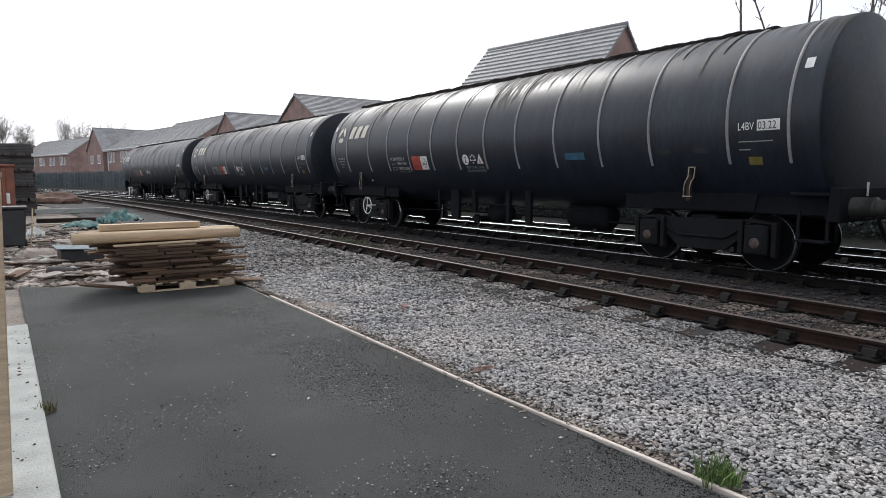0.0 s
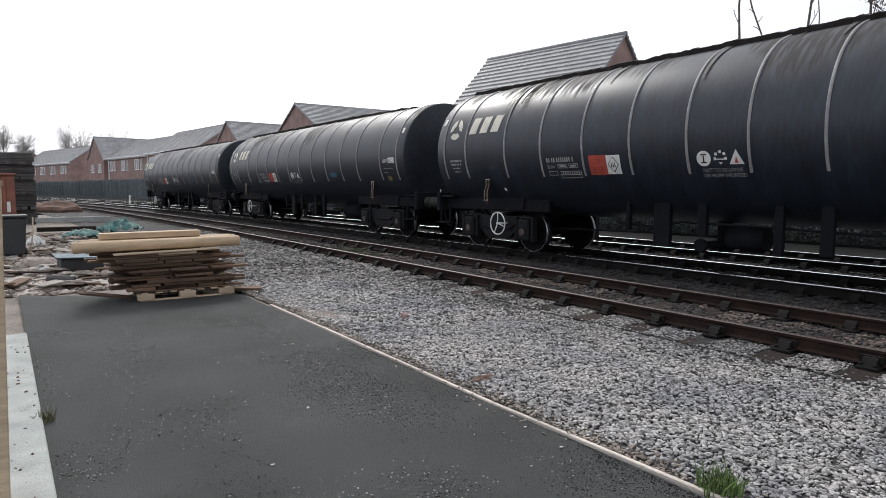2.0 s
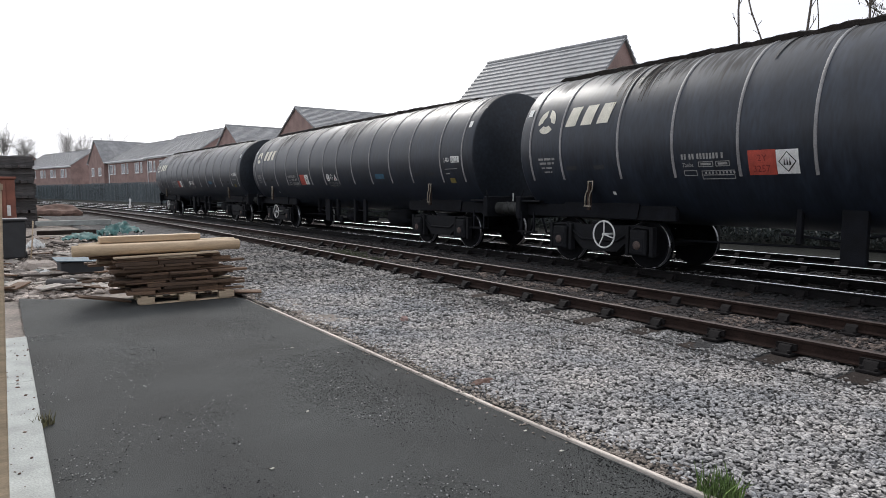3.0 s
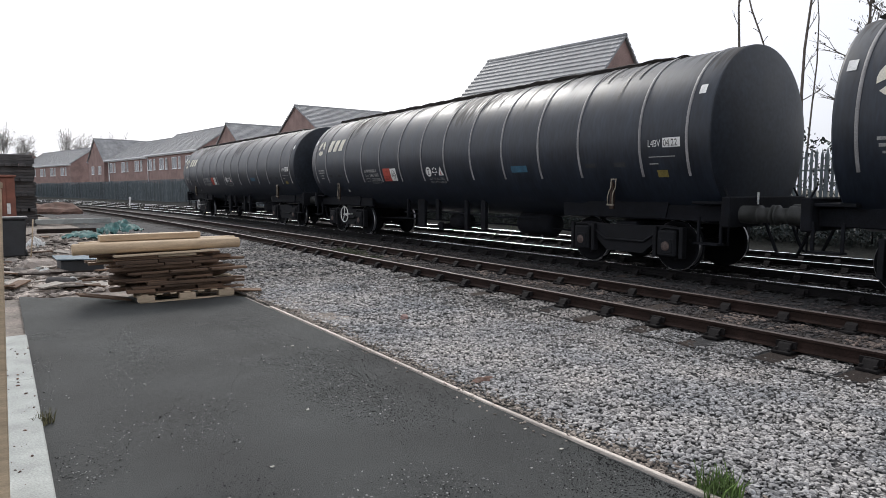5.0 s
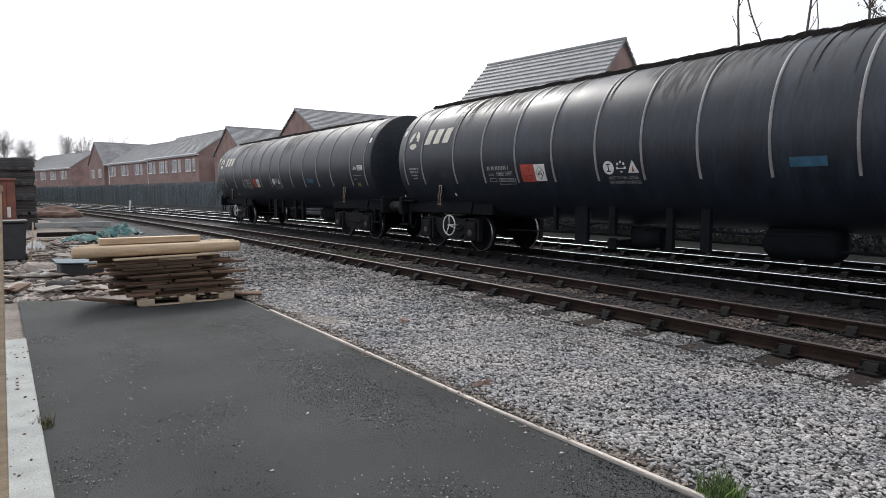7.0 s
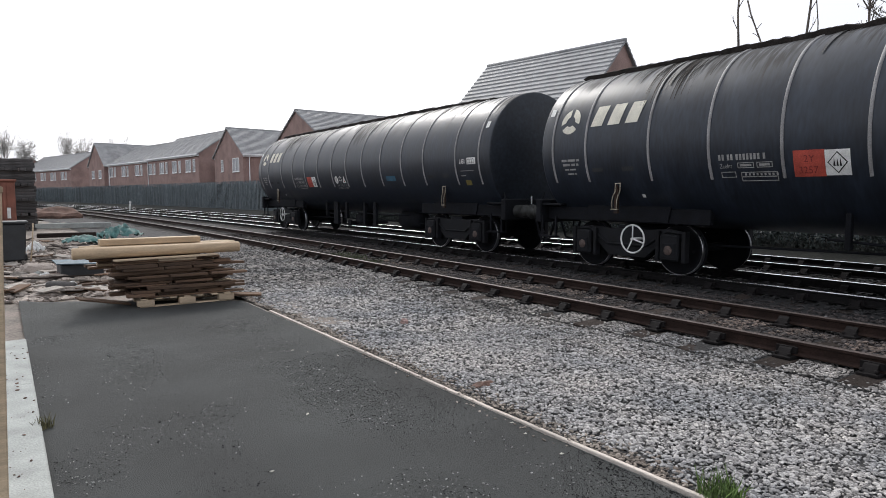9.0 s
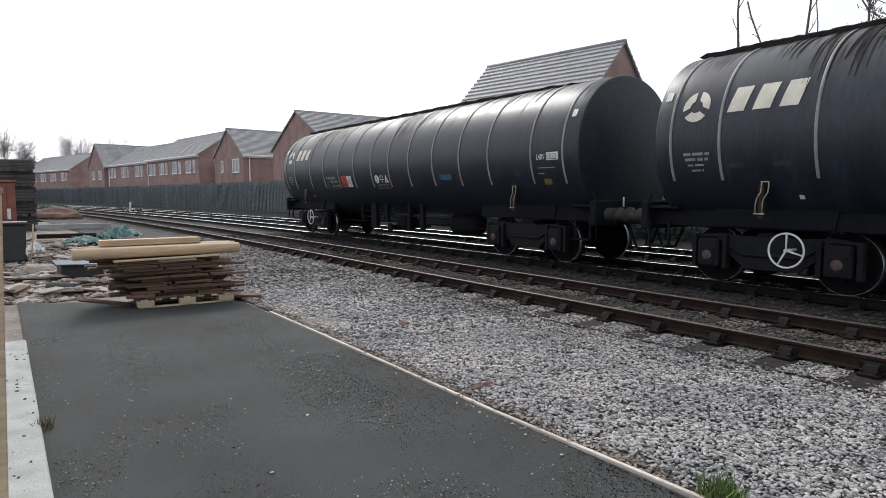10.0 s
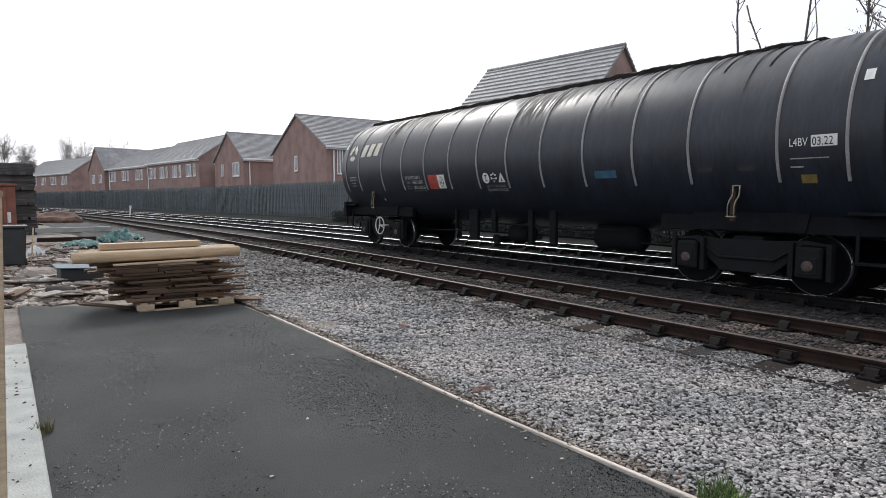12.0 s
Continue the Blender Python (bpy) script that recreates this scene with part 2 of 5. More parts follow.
def lathe(bm, prof, seg=48, axis="Y", smooth=True, closed=False):
    """prof: (radius, along) pairs, turned about the axis."""
    rings = []
    for r, a in prof:
        ring = []
        for i in range(seg):
            th = 2 * math.pi * i / seg
            u, v = r * math.cos(th), r * math.sin(th)
            ring.append(bm.verts.new((u, a, v) if axis == "Y" else (a, u, v)))
        rings.append(ring)
    for k in range(len(rings) - 1 + (1 if closed else 0)):
        A, C = rings[k], rings[(k + 1) % len(rings)]
        for i in range(seg):
            f = bm.faces.new((A[i], A[(i + 1) % seg], C[(i + 1) % seg], C[i]))
            f.smooth = smooth
    if not closed:
        for ring in (rings[0], rings[-1]):
            if prof[rings.index(ring)][0] > 1e-4:
                bm.faces.new(ring)
    bmesh.ops.recalc_face_normals(bm, faces=bm.faces[:])
    return bm


def tube(bm, pts, r, seg=8):
    """A round bar along points."""
    pts = [Vector(p) for p in pts]
    rings = []
    for i, p in enumerate(pts):
        d = (pts[min(i + 1, len(pts) - 1)] - pts[max(i - 1, 0)]).normalized()
        q = d.to_track_quat("Z", "Y")
        rings.append([bm.verts.new(p + q @ Vector((r * math.cos(2 * math.pi * k / seg), r * math.sin(2 * math.pi * k / seg), 0))) for k in range(seg)])
    for A, C in zip(rings, rings[1:]):
        for k in range(seg):
            bm.faces.new((A[k], A[(k + 1) % seg], C[(k + 1) % seg], C[k])).smooth = True
    bm.faces.new(rings[0][::-1])
    bm.faces.new(rings[-1])
    return bm


def prism(bm, poly, depth, m=None):
    """A polygon in the x, y plane, extruded along z by depth and posed."""
    m = m or Matrix()
    lo = [bm.verts.new(m @ Vector((x, y, 0))) for x, y in poly]
    hi = [bm.verts.new(m @ Vector((x, y, depth))) for x, y in poly]
    bm.faces.new(lo[::-1])
    bm.faces.new(hi)
    n = len(poly)
    for i in range(n):
        bm.faces.new((lo[i], lo[(i + 1) % n], hi[(i + 1) % n], hi[i]))
    bmesh.ops.recalc_face_normals(bm, faces=bm.faces[:])
    return bm


def raw(name, verts, faces, material, smooth=False):
    me = bpy.data.meshes.new(name)
    me.from_pydata(verts, [], faces)
    me.materials.append(material)
    if smooth:
        me.polygons.foreach_set("use_smooth", [True] * len(me.polygons))
    me.update()
    return me


# ---- plan of the tracks: straight past the camera, then a slow bend to the left ----
ZR = 0.136                       # rail top
TRACKS = (7.22, 10.80, 14.21)    # centre lines
BEND_Y, BEND_R = 15.0, 500.0


def off(y):
    return -((y - BEND_Y) ** 2) / (2 * BEND_R) if y > BEND_Y else 0.0


def heading(y):
    return math.degrees(math.atan2((y - BEND_Y) / BEND_R, 1)) if y > BEND_Y else 0.0


# ---- ground ----
bm = bmesh.new()
bmesh.ops.create_grid(bm, x_segments=40, y_segments=40, size=1500)
thing("ground", "bare brown earth running to the horizon", "ground", kind="structure", m=pose(0, 0, -0.22), data=mesh_of("ground", bm, FIELD))


def strip(name, x0, x1, ys, z_of, nx, material):
    """A sheet that follows the tracks."""
    verts, faces = [], []
    for y in ys:
        for i in range(nx + 1):
            x = x0 + (x1 - x0) * i / nx
            verts.append((x + off(y), y, z_of(x, y)))
    for j in range(len(ys) - 1):
        for i in range(nx):
            a = j * (nx + 1) + i
            faces.append((a, a + 1, a + nx + 2, a + nx + 1))
    return raw(name, verts, faces, material, True)


def bed_z(x, y):
    z = -0.050 + 0.04 * max(0.0, 1 - (x - 2.95) / 1.2)
    for c in TRACKS:
        d = abs(x - c)
        if 1.35 < d < 2.0:
            z -= 0.02
    return z + 0.018 * noise.noise((x * 1.3, y * 1.3, 0)) + 0.012 * noise.noise((x * 7, y * 7, 3))


ys_bed = [-14 + 0.12 * i for i in range(240)] + [14.8 + 0.8 * 1.035 ** i * i for i in range(60)]
thing("ballast_bed", "crushed stone shoulder beside the siding, coloured dark for shaded gaps", "ballast", kind="structure",
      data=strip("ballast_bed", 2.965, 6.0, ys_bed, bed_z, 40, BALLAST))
thing("track_bed", "oily stone bed under the three tracks, blackened for the train's shade", "ballast", kind="structure",
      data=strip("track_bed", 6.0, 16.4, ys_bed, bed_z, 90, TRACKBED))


def verge_z(x, y):
    return -0.05 + 0.42 * min(1.0, max(0.0, (x - 16.4) / 0.8)) + 0.04 * noise.noise((x * 2, y * 0.9, 5))


thing("verge", "rough grass verge along the fence, coloured near-black", "grass verge", kind="structure",
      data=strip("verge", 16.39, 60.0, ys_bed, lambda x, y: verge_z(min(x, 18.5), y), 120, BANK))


def tarmac_edge(x):
    return 11.25 - 0.66 * x + 0.12 * noise.noise((x * 3, 0, 0))


verts, faces = [], []
nx, ny = 28, 140
for i in range(nx + 1):
    x = 0.14 + (2.90 - 0.14) * i / nx
    y1 = tarmac_edge(x)
    for j in range(ny + 1):
        y = -10 + (y1 + 10) * j / ny
        verts.append((x, y, 0.006 * noise.noise((x * 0.9, y * 0.9, 1)) + 0.003 * noise.noise((x * 4, y * 4, 2))))
for i in range(nx):
    for j in range(ny):
        a = i * (ny + 1) + j
        faces.append((a, a + ny + 1, a + ny + 2, a + 1))
n0 = len(verts)
for i in range(nx + 1):
    x, y, z = verts[i * (ny + 1) + ny]
    verts.append((x, y + 0.03, -0.1))
for i in range(nx):
    faces.append((i * (ny + 1) + ny, (i + 1) * (ny + 1) + ny, n0 + i + 1, n0 + i))
thing("pavement", "dark grey worn tarmac path with loose grit", "tarmac path", kind="structure", data=raw("pavement", verts, faces, TARMAC, True))


def yard_z(x, y):
    return -0.045 + 0.05 * noise.noise((x * 0.8, y * 0.8, 2)) + 0.03 * noise.noise((x * 3, y * 3, 4))


verts, faces = [], []
nx, ny = 70, 110
for j in range(ny + 1):
    y = 7.0 + 38 * (j / ny) ** 1.5
    for i in range(nx + 1):
        x = -9 + (12.6 + min(0, off(y))) * i / nx
        z = yard_z(x, y)
        if y < tarmac_edge(max(0.14, min(2.9, x))) + 0.25 and x < 3.0:
            z = min(z, -0.03)
        verts.append((x, y, z))
for j in range(ny):
    for i in range(nx):
        a = j * (nx + 1) + i
        faces.append((a, a + 1, a + nx + 2, a + nx + 1))
thing("yard_ground", "brown dirt yard strewn with rubble", "dirt ground", kind="structure", data=raw("yard_ground", verts, faces, DIRT, True))

# ---- kerb, edging board ----
kerb = thing("kerb", "pale concrete kerb stones beside the tarmac", "kerb", kind="structure")
y0 = 8.05
for i, length in enumerate((1.95, 3.2, 3.2, 3.2, 2.5)):
    y0 -= length
    part("kerb_stone", B(-0.13, 0.148, y0 + 0.004, y0 + length - 0.004, -0.15, 0.035 + 0.003 * (i % 3), 0.008), CONCRETE, kerb)
edging = thing("edging_board", "weathered pale timber edging board between tarmac and ballast", "edging board", kind="structure")
for i in range(6):
    y0 = 8.25 - 2.4 * (i + 1)
    bm = B(2.905, 2.935, y0 + 0.004, y0 + 2.396, -0.12, 0.018, 0.004)
    for v in bm.verts:
        v.co.x += 0.035 * math.sin(v.co.y * 1.1)
    part("plank", bm, PALE_EDGE, edging)
bm = B(2.92, 2.95, 8.2, 9.3, -0.12, -0.02, 0.004)
part("plank", bm, PALE_EDGE, edging)

# ---- tracks ----
def rail_mesh(x, y0, y1, step, name, material, profile):
    ys = np.arange(y0, y1 + 1e-6, step)
    verts, faces = [], []
    n = len(profile)
    for y in ys:
        for px, pz in profile:
            verts.append((x + px + off(y), y, pz))
    for j in range(len(ys) - 1):
        for k in range(n):
            a, b = j * n + k, j * n + (k + 1) % n
            faces.append((a, b, b + n, a + n))
    faces.append(tuple(range(n)))
    faces.append(tuple(range((len(ys) - 1) * n, len(ys) * n))[::-1])
    return raw(name, verts, faces, material)


WEB = [(-0.07, ZR - 0.145), (0.07, ZR - 0.145), (0.07, ZR - 0.133), (0.012, ZR - 0.115), (0.012, ZR - 0.045), (0.034, ZR - 0.035),
       (0.034, ZR - 0.0100), (-0.034, ZR - 0.0100), (-0.034, ZR - 0.035), (-0.012, ZR - 0.045), (-0.012, ZR - 0.115), (-0.07, ZR - 0.133)]
HEADP = [(-0.0338, ZR - 0.0097), (0.0338, ZR - 0.0097), (0.033, ZR - 0.0085), (0.026, ZR - 0.0045), (0.006, ZR - 0.0005), (0.0, ZR),
         (-0.006, ZR - 0.0005), (-0.026, ZR - 0.0045), (-0.033, ZR - 0.0085)]

sleeper_bm = B(-1.3, 1.3, -0.125, 0.125, -0.13, 0.0, 0.012)
for v in sleeper_bm.verts:
    v.co.z += 0.006 * noise.noise(v.co * 5)
SLEEPER_ME = mesh_of("sleeper", sleeper_bm, SLEEPER)


def chair_mesh():
    bm = B(-0.18, 0.18, -0.095, 0.095, 0.0, 0.035, 0.008)
    for s in (-1, 1):
        prism(bm, [(s * 0.05, 0.03), (s * 0.16, 0.03), (s * 0.10, 0.10), (s * 0.055, 0.125)], 0.12, pose(0, 0.06, 0, 90, 0, 0))
        cyl(bm, (s * 0.14, 0.06, 0.03), (s * 0.14, 0.06, 0.065), 0.018, seg=6)
        cyl(bm, (s * 0.14, -0.06, 0.03), (s * 0.14, -0.06, 0.065), 0.018, seg=6)
    box(bm, -0.075, -0.045, -0.10, 0.10, 0.055, 0.12)
    return mesh_of("rail_chair", bm, CHAIR)


CHAIR_ME = chair_mesh()
for k, xc in enumerate(TRACKS):
    track = thing("railway_track", ("rusty bullhead siding track on timber sleepers", "railway track with polished rails under the tank train",
                                    "railway track with polished rails beyond the train")[k], "railway track", "railway tracks", kind="structure")
    for s in (-1, 1):
        rail = new("rail", rail_mesh(xc + s * 0.7535, -14, 110, 0.8, "rail", RUST if k == 0 else OILY_RAIL, WEB))
        rail.parent = track
        head = new("rail_head", rail_mesh(xc + s * 0.7535, -14, 110, 0.8, "rail_head", RUST_TOP if k == 0 else SHINE, HEADP))
        head.parent = rail
    y = -3.05
    i = 0
    while y < 70:
        sl = new("sleeper", SLEEPER_ME)
        sl.parent = track
        sl.matrix_basis = pose(xc + off(y) + 0.04 * math.sin(i * 2.7), y + 0.03 * math.sin(i * 5.1), ZR - 0.182 + 0.006 * math.sin(i * 1.9), 0, 0, heading(y) + 0.8 * math.sin(i * 3.3))
        if y < 18:
            for s in (-1, 1):
                ch = new("rail_chair", CHAIR_ME)
                ch.parent = track
                ch.matrix_basis = pose(xc + s * 0.7535 + off(y), y, ZR - 0.18, 0, 0, heading(y) + (180 if s > 0 else 0))
        y += 0.762
        i += 1

# ---- tank wagon; its space: origin at rail top, +y to the rear, the camera's side is -x ----
R, CZ = 1.55, 2.38
TANK_FRONT, TANK_REAR = 7.63, 7.90
WB, AXLE_Z = 2.0, 0.46
PIVOTS = {-1: -5.62, 1: 6.11}        # bogie centres, front and rear
ENDS = {-1: -8.40, 1: 8.93}           # buffer faces
PITCH = ENDS[1] - ENDS[-1]


def shell_x(z, r):
    return -math.sqrt(max(0.01, r * r - (z - CZ) ** 2))


def on_shell(bm, lift, m=None):
    """Lays flat shapes (u towards the reader's right, v up) on the near side of the tank."""
    for v in bm.verts:
        p = v.co.copy()
        z = p.y
        v.co = Vector((shell_x(z, R + lift + p.z), -p.x, z))
    bmesh.ops.recalc_face_normals(bm, faces=bm.faces[:])
    return bm


def flat(bm, poly, depth=0.004, cut=6):
    """A thin flat plate from a convex polygon, cut into strips so that it can bend."""
    n0 = len(bm.verts)
    vs = [bm.verts.new((x, y, 0)) for x, y in poly]
    f = bm.faces.new(vs)
    ys = [p[1] for p in poly]
    geom = [f] + list(f.edges) + vs
    lo, hi = min(ys), max(ys)
    for k in range(1, cut):
        yy = lo + (hi - lo) * k / cut
        g = [e for e in geom if e.is_valid]
        r = bmesh.ops.bisect_plane(bm, geom=g, plane_co=(0, yy, 0), plane_no=(0, 1, 0))
        geom = list(set([e for e in r["geom"] if e.is_valid] + [e for e in g if e.is_valid]))
    return bm


def rect(bm, u0, u1, v0, v1, cut=5):
    return flat(bm, [(u0, v0), (u1, v0), (u1, v1), (u0, v1)], cut=cut)


def frame_rect(bm, u0, u1, v0, v1, w=0.012):
    rect(bm, u0, u1, v0, v0 + w, 1)
    rect(bm, u0, u1, v1 - w, v1, 1)
    rect(bm, u0, u0 + w, v0 + w, v1 - w, 3)
    rect(bm, u1 - w, u1, v0 + w, v1 - w, 3)
    return bm


def words(text, u, v, size, squeeze=1.0):
    """Lettering as a mesh on the tank, its lower left corner at u, v."""
    cu = bpy.data.curves.new("lettering", "FONT")
    cu.body = text
    cu.size = size
    cu.resolution_u = 3
    ob = bpy.data.objects.new("lettering", cu)
    scene.collection.objects.link(ob)
    bpy.context.view_layer.update()
    me = bpy.data.meshes.new_from_object(ob.evaluated_get(bpy.context.evaluated_depsgraph_get()))
    bm = bmesh.new()
    bm.from_mesh(me)
    bpy.data.objects.remove(ob)
    for p in bm.verts:
        p.co = Vector((u + p.co.x * squeeze, v + p.co.y, 0))
    return bm


def wheelset(parent, y):
    ws = new("wheelset")
    ws.parent = parent
    ws.matrix_basis = pose(0, y, AXLE_Z)
    part("axle", lathe(bmesh.new(), [(0.06, -1.05), (0.085, -0.85), (0.085, -0.6), (0.07, 0), (0.085, 0.6), (0.085, 0.85), (0.06, 1.05)], 14, "X"), TYRE, ws)
    for s in (-1, 1):
        prof = [(0.10, 0.82), (0.10, 0.66), (0.14, 0.69), (0.36, 0.72), (0.40, 0.69), (0.485, 0.685), (0.485, 0.715), (0.46, 0.73), (0.455, 0.81), (0.40, 0.815), (0.37, 0.775), (0.14, 0.77)]
        wheel = part("wheel", lathe(bmesh.new(), [(r, s * a) for r, a in prof], 40, "X", closed=True), TYRE, ws)
        rim = [(0.463, 0.728), (0.4585, 0.812), (0.452, 0.812), (0.455, 0.728)]
        part("rim", lathe(bmesh.new(), [(r, s * a) for r, a in rim], 40, "X", closed=True), RIM, ws, "rail-polished bright tread")
        # small bolts make the turning visible
        for a in range(3):
            th = a * 2.094
            part("bolt", cyl(bmesh.new(), (s * 0.765, 0.27 * math.cos(th), 0.27 * math.sin(th)), (s * 0.785, 0.27 * math.cos(th), 0.27 * math.sin(th)), 0.03, seg=8), BOGIE, ws)
    return ws


def bogie(parent, yc):
    bo = new("bogie")
    bo.parent = parent
    bo.matrix_basis = pose(0, yc, 0)
    for s in (-1, 1):
        h = WB / 2
        # side frame: shallow over the boxes, deep in the middle
        poly = [(-h - 0.30, 0.60), (-h - 0.30, 0.78), (-h + 0.1, 0.83), (-0.45, 0.80), (0.45, 0.80), (h - 0.1, 0.83), (h + 0.30, 0.78), (h + 0.30, 0.60),
                (h - 0.12, 0.62), (h - 0.35, 0.47), (0.42, 0.28), (-0.42, 0.28), (-h + 0.35, 0.47), (-h + 0.12, 0.62)]
        bm = prism(bmesh.new(), poly, 0.07, Matrix(((0, 0, 1, s * 1.0 - 0.035), (1, 0, 0, 0), (0, 1, 0, 0), (0, 0, 0, 1))))
        part("side_frame", bm, BOGIE, bo, "cast steel bogie side frame")
        bm = bmesh.new()
        tube(bm, [(s * 1.05, -h - 0.28, 0.76), (s * 1.05, -h + 0.1, 0.79), (s * 1.05, -0.45, 0.50), (s * 1.05, 0.45, 0.50), (s * 1.05, h - 0.1, 0.79), (s * 1.05, h + 0.28, 0.76)], 0.025, 6)
        part("frame_rib", bm, BOGIE, bo)
        for e in (-1, 1):
            ya = e * h
            bm = B(s * 1.06 - 0.09, s * 1.06 + 0.09, ya - 0.19, ya + 0.19, 0.27, 0.74, 0.03)
            box(bm, s * 1.04 - 0.07, s * 1.04 + 0.07, ya - 0.31, ya - 0.23, 0.25, 0.80, 0.01)
            box(bm, s * 1.04 - 0.07, s * 1.04 + 0.07, ya + 0.23, ya + 0.31, 0.25, 0.80, 0.01)
            part("axlebox", bm, BOGIE, bo)
            bm = B(min(s * 1.15, s * 1.162), max(s * 1.15, s * 1.162), ya - 0.13, ya + 0.13, AXLE_Z - 0.13, AXLE_Z + 0.13, 0.004)
            cover = part("axlebox_cover", bm, BOGIE, bo)
            for dy, dz in ((-0.10, -0.10), (-0.10, 0.10), (0.10, -0.10), (0.10, 0.10)):
                part("bolt", cyl(bmesh.new(), (s * 1.160, ya + dy, AXLE_Z + dz), (s * 1.178, ya + dy, AXLE_Z + dz), 0.016, seg=6), BOGIE, cover)
            part("axle_cap", lathe(bmesh.new(), [(0.001, s * 1.18), (0.07, s * 1.178), (0.085, s * 1.165), (0.085, s * 1.14)], 16, "X"), AXLECAP, bo, "rusty round axle cap", m=pose(0, ya, AXLE_Z))
            bm = bmesh.new()
            for dy in (-0.09, 0.09):
                tube(bm, [(s * 1.04 + 0.05 * math.cos(a * 1.3), ya + dy + 0.05 * math.sin(a * 1.3), 0.60 + a * 0.005) for a in range(30)], 0.012, 5)
            part("spring", bm, DARK, bo)
    part("bolster", B(-1.0, 1.0, -0.25, 0.25, 0.45, 0.86, 0.03), DARK, bo)
    for e in (-1, 1):
        part("brake_beam", B(-0.85, 0.85, e * 0.45 - 0.04, e * 0.45 + 0.04, 0.36, 0.46, 0.01), DARK, bo)
        for s in (-1, 1):
            bm = prism(bmesh.new(), [(e * 0.46, 0.22), (e * 0.56, 0.26), (e * 0.60, 0.46), (e * 0.56, 0.66), (e * 0.48, 0.7)], 0.08, Matrix(((0, 0, 1, s * 0.75 - 0.04), (1, 0, 0, 0), (0, 1, 0, 0), (0, 0, 0, 1))))
            part("brake_block", bm, DARK, bo)
    return bo


RINGS = [7.60, 6.73, 5.30, 4.16, 3.01, 1.89, 0.74, -0.31, -1.40, -2.57, -3.74, -4.86, -6.30, -7.23]


def tank_wagon(date):
    wg = thing("tank_wagon", "black bogie oil tank wagon with grey bands, grimy and oil-streaked", "tank wagon", "wagons of the oil train")
    # barrel with dished ends
    dish = [(0.001, 0.16)] + [(R * k / 7, 0.16 - 0.15 * (k / 7) ** 2) for k in range(1, 7)] + [(R - 0.03, 0.012), (R - 0.008, 0.004)]
    body = [(R - 0.008, -TANK_FRONT - 0.003)] + [(R, -TANK_FRONT + 0.02 + (TANK_FRONT + TANK_REAR - 0.04) * k / 30) for k in range(31)] + [(R - 0.008, TANK_REAR + 0.003)]
    bm = lathe(bmesh.new(), body, 72)
    for v in bm.verts:
        v.co.z += CZ
    tank = part("tank", bm, TANK, wg)
    for sgn, y0 in ((-1, TANK_FRONT), (1, TANK_REAR)):
        bm = lathe(bmesh.new(), [(r, sgn * (y0 + 0.004 + d)) for r, d in dish] + [(R - 0.03, sgn * (y0 - 0.1))], 72)
        for v in bm.verts:
            v.co.z += CZ
        part("tank_end", bm, TANK_END, tank, "dull dark dished tank end")
    for i, y in enumerate(RINGS):
        bm = bmesh.new()
        vs = []
        seg = 60
        a0, a1 = radians(-26), radians(206)
        for k in range(seg + 1):
            th = a0 + (a1 - a0) * k / seg
            row = []
            for rr, dy in ((R - 0.01, -0.023), (R + 0.013, -0.021), (R + 0.017, -0.012), (R + 0.017, 0.012), (R + 0.013, 0.021), (R - 0.01, 0.023)):
                row.append(bm.verts.new((rr * math.cos(th), y + dy, CZ + rr * math.sin(th))))
            vs.append(row)
        for a, c in zip(vs, vs[1:]):
            for k in range(5):
                bm.faces.new((a[k], a[k + 1], c[k + 1], c[k])).smooth = True
        bmesh.ops.recalc_face_normals(bm, faces=bm.faces[:])
        part("band", bm, BAND, tank, "light grey cladding band")
    # top walkway with filling lids
    bm = bmesh.new()
    rows = []
    for k in range(281):
        y = -6.36 + 13.69 * k / 280
        h = 0.012 + 0.040 * min(1.0, max(0.0, (y + 6.36) / 3.0)) + 0.026 * noise.noise((y * 2.2, 0, 4)) + 0.022 * noise.noise((y * 9.0, 0, 8))
        w = 0.44 + 0.05 * noise.noise((y * 3.0, 5, 0))
        rows.append([bm.verts.new((x * w, y, CZ + R + z)) for x, z in ((-1, -0.10), (-1, -0.03 + h), (-0.8, 0.0 + h), (0.8, 0.0 + h), (1, -0.03 + h), (1, -0.10))])
    for a, c in zip(rows, rows[1:]):
        for q in range(6):
            bm.faces.new((a[q], a[(q + 1) % 6], c[(q + 1) % 6], c[q]))
    bm.faces.new(rows[0])
    bm.faces.new(rows[-1][::-1])
    bmesh.ops.recalc_face_normals(bm, faces=bm.faces[:])
    part("walkway", bm, CRUST, wg, "steel walkway along the tank top, crusted with bitumen")
    for y in (-5.5, -1.6, 5.6):
        bm = lathe(bmesh.new(), [(0.22, 0), (0.22, 0.08), (0.25, 0.085), (0.25, 0.11), (0.1, 0.13), (0.001, 0.135)], 20)
        part("filler_lid", bm, CRUST, wg, m=pose(0, y, CZ + R - 0.05, 90, 0, 0))
    bm = bmesh.new()
    prism(bm, [(7.30, CZ + R + 0.02), (7.72, CZ + R + 0.045), (7.86, CZ + R - 0.01), (7.70, CZ + R - 0.09), (7.30, CZ + R - 0.09)], 0.8, Matrix(((0, 0, 1, -0.4), (1, 0, 0, 0), (0, 1, 0, 0), (0, 0, 0, 1))))
    part("walkway_end", bm, CRUST, wg, "bent end plate of the walkway")
    # solebars and headstocks
    for s in (-1, 1):
        part("solebar", B(s * 0.95 - 0.06, s * 0.95 + 0.06, 4.4, ENDS[1] - 0.62, 0.92, 1.20, 0.015), DARK, wg)
